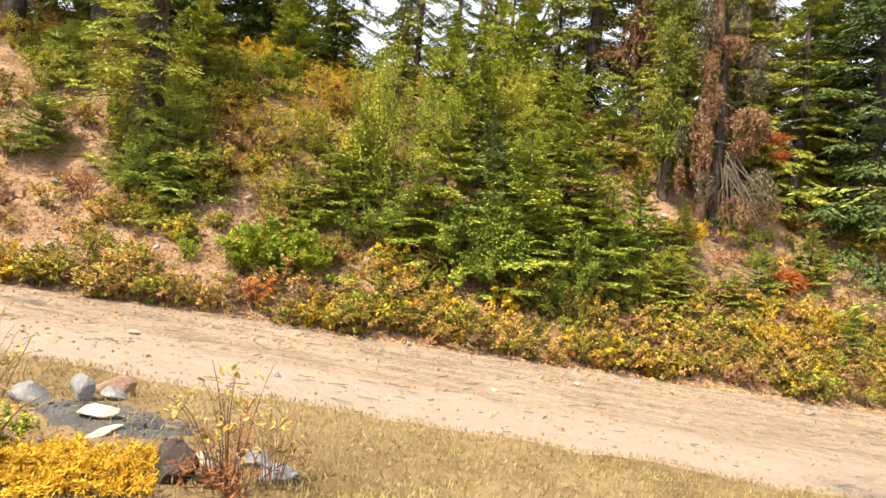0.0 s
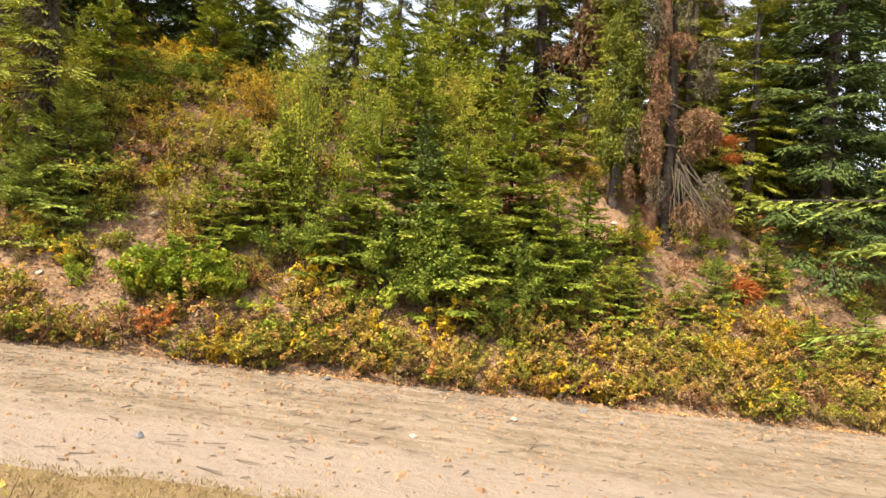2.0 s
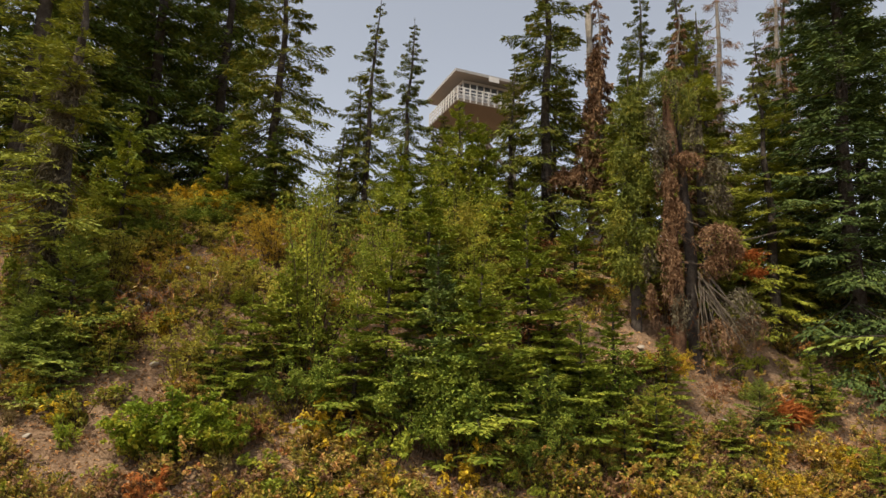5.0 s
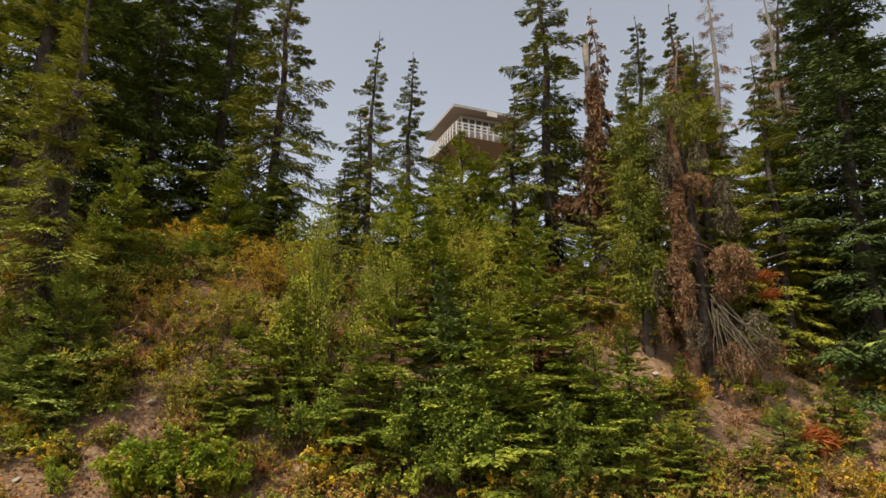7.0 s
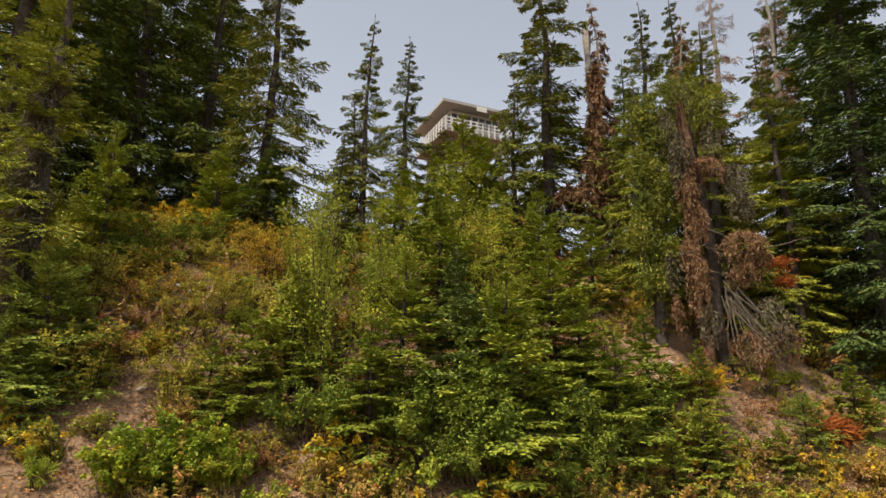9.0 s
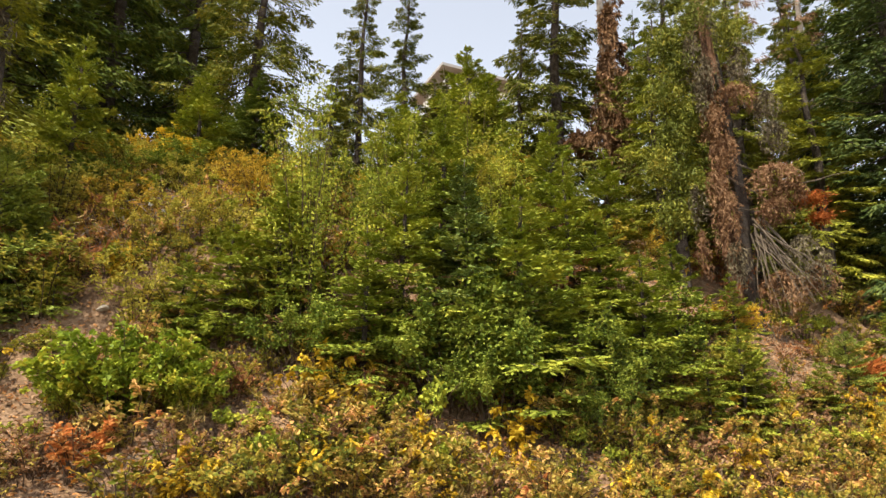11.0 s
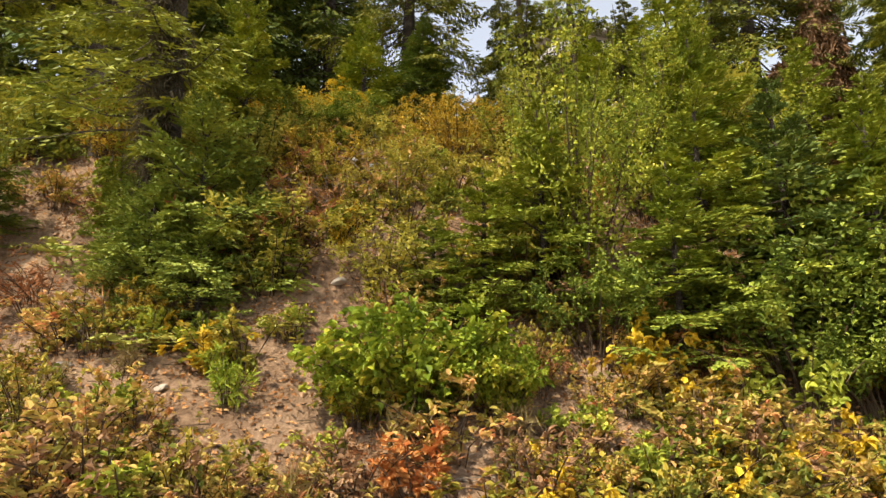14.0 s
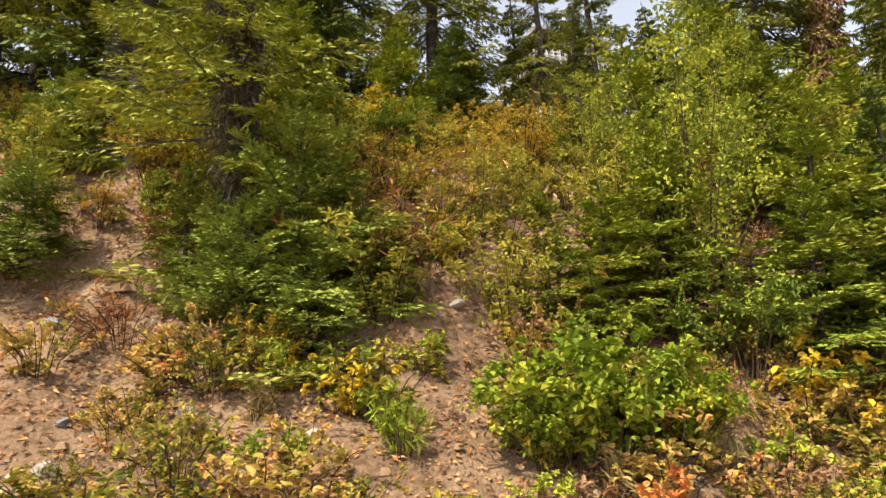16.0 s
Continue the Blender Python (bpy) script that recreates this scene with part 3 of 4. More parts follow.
# tall trees behind the crest
for key, x, y, h, wide in (
        ("fir0", -10.2, 24, 17, 1.0), ("fir1", -9.6, 28.5, 15, 1.0), ("fir2", -13, 29, 16, 1.1), ("fir1", -11.6, 21.5, 15.5, 1.05), ("olive0", -12.0, 20.2, 11, 1.1), ("fir0", -15.5, 23, 14, 1.1),
        ("fir1", -8.3, 25.5, 17, .9), ("fir2", -14, 25, 17, 1.1), ("olive0", -14.5, 19.8, 10, 1.1), ("fir0", -19, 24, 16, 1.2), 
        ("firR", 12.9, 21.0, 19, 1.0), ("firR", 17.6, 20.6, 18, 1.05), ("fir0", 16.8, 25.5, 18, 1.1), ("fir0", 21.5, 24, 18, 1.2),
        ("hem0", -5.6, 23.2, 11.4, 1.25), ("hem1", -2.45, 24.6, 9.5, .95), ("hem0", -.95, 24.3, 8.5, 1.0), ("hem1", -3.0, 26.0, 6.5, 1.1),
        ("hem1", 4.4, 25.2, 14.4, 1.2), ("hem0", 7.1, 22.4, 10.8, 1.1), ("hem0", 10.2, 26.0, 12.5, 1.1), ("hem1", 12.3, 24.0, 10.0, 1.1), ("hem0", 2.85, 24.0, 7.3, 1.15), ("fir1", 8.6, 29, 11, 1.0), ("fir2", 12.8, 29.5, 13, 1.0), ("fir0", 5.5, 30, 11, 1.0), ("hem0", 9.4, 22.8, 8.5, 1.1), ("hem1", .1, 23.2, 4.4, 1.1), ("olive1", 1.75, 23.4, 4.5, 1.5), ("olive1", 12.0, 22.6, 8.0, 1.3), ("fir1", 11.2, 28.5, 12, 1.0), ("fir2", 15.2, 28, 15, 1.0),
        ("olive0", -8.3, 16.4, 9.6, 1.0), ("olive1", 8.6, 21.6, 10.2, 1.35), ("olive1", 10.6, 21.4, 8.8, 1.4), ("olive1", 6.2, 21.6, 7.5, 1.3), ("olive0", -10.9, 18.8, 6.5, 1.1),
        ("dead1", 6.25, 25.2, 11.8, .8), ("dead0", 11.2, 25.2, 14.6, .9), ("dead0", 13.4, 25.0, 14.0, 1.05), ("dead1", 8.4, 22.4, 10.2, .9)):
    grow(key, x, y, h, wide=wide)

# young conifers on and above the bank
for key, x, y, h, wide in (
        ("young0", -8.2, 19.0, 4.2, .8), ("hem0", -2.7, 20.1, 4.0, 1.3), ("young1", -6.4, 21.5, 3.2, 1.2), ("fir0", -5.0, 21.8, 3.4, 2.0),
        ("young2", 2.75, 20.0, 3.5, 1.0), ("young0", -.85, 16.2, 3.6, 1.0), ("blue", .3, 16.3, 3.9, 1.0), ("young1", 1.15, 15.9, 3.8, 1.3), ("young2", -1.4, 15.7, 2.6, 1.2), ("young1", -2.9, 16.3, 2.9, 1.1), ("young0", 2.5, 17.6, 3.4, 1.1), ("young2", 3.4, 16.4, 2.7, 1.2), ("young1", 0.0, 18.4, 3.6, 1.1),
        ("young0", 3.0, 17.3, 2.6, 1.2), ("blue", 2.6, 16.1, 1.9, 1.3), ("young2", -3.7, 16.1, 1.9, 1.2), ("young1", 4.3, 20.5, 2.6, 1.2),
        ("young1", 5.75, 17.7, 1.8, 1.05), ("dusk0", 8.0, 17.8, 1.45, .95), ("young2", 4.9, 16.1, 1.95, 1.1), ("young0", 5.4, 16.5, 1.5, 1.2), ("young2", 6.9, 17.0, 1.1, 1.2), ("young1", 4.1, 15.7, 1.6, 1.1), ("young0", -4.0, 15.65, 1.3, 1.1), ("young2", 4.4, 17.3, 2.4, 1.2), ("young1", 9.8, 18.6, 1.8, 1.2), ("young0", 11.4, 16.8, 2.0, 1.0),
        ("dusk0", -7.5, 15.95, 2.75, .95), ("dusk1", -8.0, 15.7, 1.9, .95), ("dusk1", -6.95, 16.2, 1.5, .95), ("dusk0", -7.2, 15.5, 1.5, .9), ("dusk1", -8.5, 16.2, 1.7, .8), ("young1", -9.1, 16.7, 1.9, .9), ("young2", -6.25, 15.75, 1.15, .8), ("young2", -4.35, 15.9, 1.5, 1.1), ("young1", 9.9, 16.6, 1.3, 1.1), ("dusk0", -11.2, 16.6, 1.6, 1.2), ("dusk1", -11.8, 18.4, 1.8, 1.0),
        ("young0", .85, 22.0, 5.0, 1.0), ("young2", 1.55, 22.7, 4.7, 1.0), ("young1", -1.0, 22.0, 3.4, 1.2), ("hem1", .5, 23.5, 5.0, 1.8)):
    grow(key, x, y, h, wide=wide)

# a fir beside the landing, whose bough tips hang by the road
conifer_kind("near", "roadside_fir", "light green fir beside the road landing", 36, 6.5, M_SPRUCE, r=2.35, nb=96, nt=15, nl=11, L=.08, W=.022, e0=-12, e1=35, sag=.16, taper=.7, z0=.46, hang=.15)
grow("near", 4.6, 5.75, 6.5, turn=40)

# broadleaf shrubs of the thicket and upper bank
for key, x, y, h, wide in (
        ("alder", -2.45, 16.4, 5.0, .8), ("alder", -1.0, 18.2, 3.8, 1.0), ("alder", .9, 20.6, 4.2, 1.0), ("alder", 1.2, 18.4, 3.0, 1.1), ("alder", -3.0, 18.6, 2.6, 1.0),
        ("thick", -.1, 15.6, 2.3, 1.15), ("thick", 1.3, 15.7, 2.2, 1.15), ("thick", .6, 15.3, 1.9, .9), ("thick", 2.2, 15.2, 1.3, .8), ("thick", -2.4, 15.6, 1.6, 1.0), ("thick", 2.8, 15.9, 1.8, .95), ("thick", 1.0, 16.0, 3.0, .8), ("thick", 3.8, 16.9, 2.0, 1.0),
        ("willow", -5.0, 15.9, 1.5, 1.0), ("willow", -3.2, 17.0, 2.0, 1.0), ("willow", -7.6, 17.7, 2.0, 1.1), ("willow", -6.3, 17.4, 1.2, 1.2), ("willow", -5.0, 17.3, 1.4, 1.1), ("gold", -6.9, 18.8, .9, 1.1), ("willow", -5.6, 18.9, 1.1, 1.2), ("willow", .4, 19.5, 2.6, 1.2), ("alder", -8.9, 19.2, 2.7, .9),
        ("yellow", -7.0, 21.1, 1.35, 1.3), ("yellow", -6.0, 21.2, 1.15, 1.3), ("yellow", -8.5, 20.6, 1.1, 1.1), ("gold", -4.1, 19.1, 1.35, 1.1), ("gold", -4.9, 20.0, 1.1, 1.2), ("gold", 1.6, 22.2, 2.0, 1.2), ("gold", -3.3, 20.2, 1.4, 1.0),
        ("gold", -9.6, 18.3, 1.6, 1.1), ("willow", -9.0, 18.2, 1.9, 1.1), ("yellow", -10.0, 19.3, 1.5, 1.2), ("gold", -5.6, 18.0, .6, 1.2), ("gold", -4.9, 18.4, .8, 1.1), ("willow", -5.7, 17.2, .8, 1.2), ("willow", -4.4, 17.6, 1.0, 1.2), ("drytwig", -5.2, 17.7, .5, 1.2), ("drytwig", -6.6, 17.4, .5, 1.2), ("herb5", -5.3, 16.9, .6, 1.3), ("herb1", -4.8, 16.8, .6, 1.3), ("herb5", -5.9, 16.5, .5, 1.2), ("thick", -7.4, 19.2, 1.3, 1.1), ("thick", -6.2, 19.9, 1.2, 1.2), ("willow", -7.2, 20.0, 1.4, 1.2), ("gold", -10.4, 18.4, 1.3, 1.0), ("yellow", -9.0, 17.6, 1.0, 1.0), ("gold", 5.2, 20.2, 1.2, .9),
        ("thimble", -4.45, 14.3, 1.25, .95), ("thimble", -3.6, 14.5, .8, .9), ("thimble", -5.0, 14.2, .7, .9), ("orange", -4.28, 13.2, .72, 1.1), ("orange", -3.2, 13.35, .4, .9), ("orange", .9, 13.9, .45, .9),
        ("gold", -7.7, 15.15, .75, .75), ("redtwig", -9.4, 15.8, .6, 1.1), ("redtwig", -8.7, 15.5, .45, 1.0), ("tuft", -6.2, 14.15, .62, 1.0), ("fern", -7.0, 15.15, .42, 1.0), ("fern", -7.5, 14.9, .35, 1.0), ("fern", -9.75, 16.75, .4, 1.0), ("fern", -6.0, 15.2, .25, .8),
        ("herb2", -2.05, 15.1, .95, .9), ("herb2", -1.6, 14.9, .75, 1.1), ("herb3", -.5, 14.9, 1.2, .8), ("herb2", 1.0, 15.0, .9, 1.0), ("yellow", 9.2, 16.9, .95, 1.0), ("yellow", 8.0, 16.2, .8, .9), ("yellow", 7.3, 15.9, .9, 1.0), ("herb3", 6.3, 16.2, .8, 1.2), ("gold", 9.0, 17.6, .7, 1.0), ("redtwig", -3.2, 15.1, .6, .7), ("redtwig", 9.0, 15.2, .5, .7)):
    grow(key, x, y, h, wide=wide)

# low autumn herbs along the foot of the bank
rs = random.Random(5)
for i in range(1000):
    x = rs.uniform(-14.5, 15.5)
    d = rs.random() ** 1.2 * 2.9
    if x < -5.3 and d > .5 and rs.random() < .72 or -5.95 < x < -5.1 and d > 1.0:
        continue
    key = rs.choices(("herb0", "herb1", "herb2", "herb3", "redtwig", "drygrass", "herb4", "herb5"), (8.5, 3.5, 2.4, 1.6, 1.6, 2.4, 2.8, 3.0))[0]
    if -.9 < x < 1.6 and 1.15 < d < 2.3 or abs(x + 4.28) < .4 and d < .55:
        continue
    grow(key, x, float(toe(x)) + .05 + d, rs.uniform(.36, .78) * (.6 if key in ("drygrass", "redtwig") else 1), rs.uniform(0, 360), rs.uniform(.85, 1.3), group="plants at the bank's foot")
# and scattered plants over the bank and crest
for i in range(700):
    x, d = rs.uniform(-19, 19), rs.uniform(2.4, 11.5)
    if -11.4 < x < -8.4 and 1.2 < d < 5.0 and rs.random() < .85 or -5.9 < x < -5.2 and 1 < d < 3.4 or 5.0 < x < 5.7 and 4.4 < d < 6:
        continue
    if x < -5 and d < 4.2 and rs.random() < .12:
        continue
    key = rs.choices(("herb1", "herb3", "herb0", "gold", "drytwig", "willow", "young1", "redtwig", "yellow", "herb5"), (3.4, 4, 3, 2.4, 2.8, 2.2, .9, 1.4, .9, 4))[0]
    if key in ("willow", "young1", "dusk1") and d < 8.5 and -11 < x < 9.5 and rs.random() < .75:
        key = rs.choice(("herb0", "herb5", "herb3", "redtwig"))
    if key == "gold" and rs.random() < .6:
        key = "herb5"
    if -9.2 < x < -3 and 5.2 < d < 8.2 and key in ("gold", "yellow", "willow", "young1", "dusk1"):
        key = rs.choice(("herb5", "herb3", "drytwig", "herb1"))
    if -.9 < x < 1.6 and d < 2.6:
        continue
    hh = {"gold": 1.0, "willow": 1.3, "young1": 1.4, "drytwig": .4, "dusk1": 1.1, "yellow": .9}.get(key, .7) * rs.uniform(.6, 1.25)
    grow(key, x, float(toe(x)) + d, hh, rs.uniform(0, 360), rs.uniform(.9, 1.3), group="plants on the bank")


# ---- the dead trees with hanging brown boughs ----
def clump(rng, c, rx, rz, n, L=.11, W=.022, down=.6, out=0.0):
    """A hanging mass of dead sprays about c."""
    n = int(n * 2.6)
    q = rng.normal(0, .45, (n, 3)) * [rx, rx, rz] + c
    d = rng.normal(0, .55, (n, 3)) + [out, 0, -down]
    q = np.concatenate([q, q + rng.normal(0, .08, q.shape)])
    d = np.concatenate([d, d + rng.normal(0, .3, d.shape)])
    n = len(q)
    return blades(q, d, rng, L * rng.uniform(.5, 1.4, n), W * rng.uniform(.6, 1.4, n))


def tassel(rng, c, rx, rz, n, L=.11, W=.026):
    """A drooping mass of dead sprays: strands that bow out from a stub and hang."""
    P, D = [], []
    ns = max(10, n // 9)
    for i in range(ns):
        az, out = rng.uniform(0, 6.283), rx * math.sqrt(rng.random())
        t = np.sort(rng.random(26))
        drop = rz * rng.uniform(1.1, 2.2)
        bow = np.sin(np.minimum(t * 2.2, 2.1)) * out
        p = np.stack([math.cos(az) * bow, math.sin(az) * bow, rz - t ** 1.25 * drop], 1) + rng.normal(0, .018, (26, 3))
        d = np.gradient(p, axis=0)
        P.append(p + c)
        D.append(unit(d) * .9 + rng.normal(0, .35, (26, 3)))
    P, D = np.concatenate(P), np.concatenate(D)
    n = len(P)
    return blades(P, D, rng, L * rng.uniform(.6, 1.5, n), W * rng.uniform(.6, 1.4, n))


def trunk_tube(rng, a, b, r0, r1, n=16, k=12, amp=.03):
    p = wobble_line(rng, a, b, n, amp)
    V, F = tube(p, np.linspace(r0, r1, n), k)
    V = V + rng.normal(0, r0 * .10, V.shape)
    return V, F


rng = np.random.default_rng(101)
snag = tagged(new("dead_tree"), "dead conifer with peeling red bark and hanging brown boughs", "dead tree")
SX, SY = 7.0, 19.5
mesh_ob("trunk", *trunk_tube(rng, (6.75, 19.4, 2.5), (6.75, 19.5, 11.6), .16, .1), M_REDBARK, snag, "red-brown trunk with peeling bark", smooth=True)
mesh_ob("trunk", *trunk_tube(rng, (7.45, 19.7, 2.5), (7.05, 19.7, 11.8), .2, .08), M_BARK, snag, "blackened second trunk", smooth=True)
for x, z, rx, rz, n, mat in (
        (6.5, 8.1, .34, .5, 420, M_DEADNEEDLE), (6.7, 7.3, .36, .55, 460, M_DEADNEEDLE), (6.55, 5.75, .34, .8, 520, M_DEADNEEDLE), (6.4, 6.5, .26, .4, 260, M_DEADNEEDLE), (6.75, 4.7, .3, .5, 260, M_LICHEN), (7.05, 8.8, .55, .34, 420, M_DEADNEEDLE), (6.4, 9.3, .36, .6, 360, M_LICHEN),
        (7.85, 8.6, .3, .42, 300, M_LICHEN), (7.95, 7.85, .36, .38, 320, M_LICHEN), (6.15, 9.9, .26, .7, 260, M_LICHEN), (6.2, 8.7, .2, .5, 180, M_LICHEN), (7.3, 9.6, .26, .6, 240, M_LICHEN),
        (7.8, 6.75, .62, .36, 520, M_DEADNEEDLE), (8.1, 6.35, .5, .3, 420, M_DEADNEEDLE), (7.75, 5.95, .42, .3, 320, M_DEADNEEDLE), (8.3, 4.7, .5, .7, 380, M_LICHEN), (8.6, 4.3, .4, .5, 260, M_DEADNEEDLE), (7.7, 4.1, .5, .45, 300, M_DEADNEEDLE),
        (5.9, 6.0, .22, .5, 160, M_LICHEN), (5.95, 4.9, .2, .5, 160, M_DEADNEEDLE), (7.1, 10.7, .45, .7, 320, M_FIR), (6.4, 11.2, .6, .5, 360, M_FIR)):
    tagged(mesh_ob("hanging_bough", *(clump if mat is M_FIR else tassel)(rng, (x, 19.02, z), rx, rz, n), mat, snag), kind="stuff")
for i in range(10):     # slabs of bark peeling down the trunk
    a, z, l = rng.uniform(-1.2, 1.2) - 1.57, rng.uniform(4.2, 9.6), rng.uniform(.5, 1.4)
    rr = .15 - .006 * (z - 4) + .02
    top = np.array([6.75 + math.cos(a) * rr, 19.42 + math.sin(a) * rr, z + l])
    low = np.array([6.75 + math.cos(a) * (rr + rng.uniform(.02, .16)), 19.42 + math.sin(a) * (rr + .05), z])
    q, wd = wobble_line(rng, top, low, 6, .02), np.array([-math.sin(a), math.cos(a), 0]) * rng.uniform(.05, .12)
    th = np.array([math.cos(a), math.sin(a), 0]) * .03
    V = np.stack([q - wd, q + th, q + wd, q - th * .3], 1).reshape(-1, 3)
    F = np.array([[j * 4 + k, j * 4 + (k + 1) % 4, j * 4 + 4 + (k + 1) % 4, j * 4 + 4 + k] for j in range(5) for k in range(4)])
    mesh_ob("bark_slab", V, F, M_TANBARK if i % 3 else M_REDBARK, snag)
for x, z, rx in ((8.62, 6.28, .42), (8.75, 5.82, .38)):
    mesh_ob("rusty_bough", *clump(rng, (x, 18.95, z), rx * .7, .05, 110, .14, .024, .02, .8), M_RUSTNEEDLE, snag, "rust-orange dead bough")["kind"] = "stuff"
for i in range(26):
    a = (7.45 + rng.normal(0, .1), 19.3, 5.6 + rng.normal(0, .2))
    b = (7.75 + rng.uniform(-.6, .9), 18.8 + rng.normal(0, .2), 3.7 + rng.uniform(-.2, .8))
    mesh_ob("bare_branch", *tube(wobble_line(rng, a, b, 6, .02), np.linspace(.024, .006, 6) * rng.uniform(.35, 1.2), 5), M_DRIFT, snag)
for i in range(9):
    z = rng.uniform(6.0, 11.3)
    sg = rng.choice([-1, 1])
    mesh_ob("broken_limb", *tube(wobble_line(rng, (6.9, 19.5, z), (6.9 + sg * rng.uniform(.6, 1.5), 19.2, z - rng.uniform(.2, 1.0)), 6, .04), np.linspace(.03, .006, 6), 5), M_DRIFT, snag)
mesh_ob("pointing_limb", *tube(wobble_line(rng, (7.6, 19.4, 6.6), (9.7, 19.1, 7.0), 7, .03), np.linspace(.03, .006, 7), 5), M_DRIFT, snag)

thin = tagged(new("dead_tree"), "thin dead conifers' charred trunk beside a red-barked snag", "dead tree")
mesh_ob("trunk", *trunk_tube(rng, (5.75, 19.6, 2.8), (5.7, 19.9, 10.6), .15, .07), M_BARK, thin, smooth=True)
for x, z in ((5.6, 7.9), (5.95, 6.7), (5.5, 9.0), (5.9, 9.8), (5.5, 5.9), (5.3, 7.1), (6.0, 8.4), (5.7, 10.5)):
    tagged(mesh_ob("hanging_bough", *clump(rng, (x, 19.35, z), .42, .45, 420, .12, .03, .4), M_FIR, thin), kind="stuff")

shag = tagged(new("dead_tree"), "grey dead trunk draped in thick brown hanging boughs", "dead tree")
mesh_ob("trunk", *trunk_tube(rng, (6.1, 25, 6.5), (6.0, 25, 17.5), .26, .10), M_GREYWOOD, shag, smooth=True)
for x, z, rx, rz in ((5.75, 10.9, .5, 1.0), (6.25, 10.5, .36, 1.1), (5.5, 9.9, .6, .7), (6.45, 9.6, .42, .7), (4.9, 10.0, .62, .36), (6.0, 12.6, .42, .8), (6.1, 14.4, .34, .9)):
    tagged(mesh_ob("hanging_bough", *tassel(rng, (x, 24.6, z), rx, rz, 420, .2, .05), M_DEADNEEDLE, shag), kind="stuff")

bough = tagged(new("fallen_bough"), "rust-orange dead bough lying on the soil", "bough")
bough.location = (8.95, 18.3, height(8.95, 18.3))
mesh_ob("sprays", *clump(rng, (0, 0, .42), .5, .16, 260, .26, .045, .1, .4), M_RUSTNEEDLE, bough)
mesh_ob("stick", *tube(wobble_line(rng, (-.6, 0, -.02), (.7, .1, .5), 6, .02), np.linspace(.03, .008, 6), 5), M_GREYWOOD, bough)

# shaggy twigs on the old fir's trunk
old = tagged(new("lichen_drape"), "grey lichen-hung dead twigs on an old trunk", "lichen")
for z in np.arange(4.9, 9.6, .45):
    tagged(mesh_ob("twig_tuft", *clump(rng, (-8.3 + rng.normal(0, .12), 16.15, z), .26, .36, 130, .2, .022, .7), M_LICHEN, old), kind="stuff")


# ---- fire lookout on its tower ----
def box_bm(x0, y0, z0, x1, y1, z1, bevel=.01):
    bm = bmesh.new()
    bmesh.ops.create_cube(bm, size=1)
    for v in bm.verts:
        v.co = Vector(((x0 + x1) / 2 + v.co.x * (x1 - x0), (y0 + y1) / 2 + v.co.y * (y1 - y0), (z0 + z1) / 2 + v.co.z * (z1 - z0)))
    if bevel:
        bmesh.ops.bevel(bm, geom=bm.edges[:], offset=bevel, segments=1, affect="EDGES")
    return bm


def beam(a, b, w):
    a, b = Vector(a), Vector(b)
    bm = box_bm(-w / 2, -w / 2, 0, w / 2, w / 2, (b - a).length)
    bmesh.ops.transform(bm, matrix=Matrix.Translation(a) @ (b - a).to_track_quat("Z", "Y").to_matrix().to_4x4(), verts=bm.verts)
    return bm


tower = tagged(new("lookout_tower"), "white fire lookout cabin with railed catwalk on a tall timber tower", "tower")
DECK = 12.8       # deck over the tower's foot
tower.matrix_basis = pose(1.38, 42.4, 8.75, 0, 0, 21)
G, C0, C1 = 5.6, .85, 4.75       # catwalk width, cabin from, to
part("deck", box_bm(.1, .1, DECK - .22, G - .1, G - .1, DECK), M_TIMBER, tower)
for x, y in ((.9, .9), (G - .9, .9), (.9, G - .9), (G - .9, G - .9)):
    part("leg", beam((x * 1.3 - 1, y * 1.3 - 1, -.6), (x, y, DECK - .22), .28), M_TIMBER, tower)
for k in range(3):
    z0, z1 = k * 4.0 + .2, k * 4.0 + 4.0
    for a, b in (((.9, .9), (G - .9, .9)), ((.9, .9), (.9, G - .9)), ((G - .9, .9), (G - .9, G - .9))):
        part("brace", beam((*a, z0), (*b, z1), .14), M_TIMBER, tower)
        part("brace", beam((*b, z0), (*a, z1), .14), M_TIMBER, tower)
cab = part("cabin", box_bm(C0, C0, DECK + .004, C1, C1, DECK + .78), M_PAINT, tower, "white boarded cabin wall")
part("cabin_top", box_bm(C0, C0, DECK + 1.62, C1, C1, DECK + 1.8), M_PAINT, tower)
part("interior", box_bm(C0 + .25, C0 + .25, DECK + .78, C1 - .25, C1 - .25, DECK + 1.62, 0), M_GLASS, tower, "dark glass cabin interior")
n_w = 7
for side in range(2):
    for i in range(n_w + 1):
        p = C0 + .05 + (C1 - C0 - .1) * i / n_w
        q = (p - .05, C0 + .02, p + .05, C0 + .12) if side == 0 else (C0 + .02, p - .05, C0 + .12, p + .05)
        if side == 1 and i == 0:
            continue
        part("mullion", box_bm(q[0], q[1], DECK + .78, q[2], q[3], DECK + 1.62), M_PAINT, tower)
    for i in range(n_w):
        p0, p1 = (C0 + .10 + (C1 - C0 - .1) * (i + j) / n_w for j in (0, 1))
        p1 -= .1
        q = (p0, C0 + .06, p1, C0 + .07) if side == 0 else (C0 + .06, p0, C0 + .07, p1)
        part("window_pane", box_bm(q[0], q[1], DECK + .79, q[2], q[3], DECK + 1.61, 0), M_GLASS, tower)
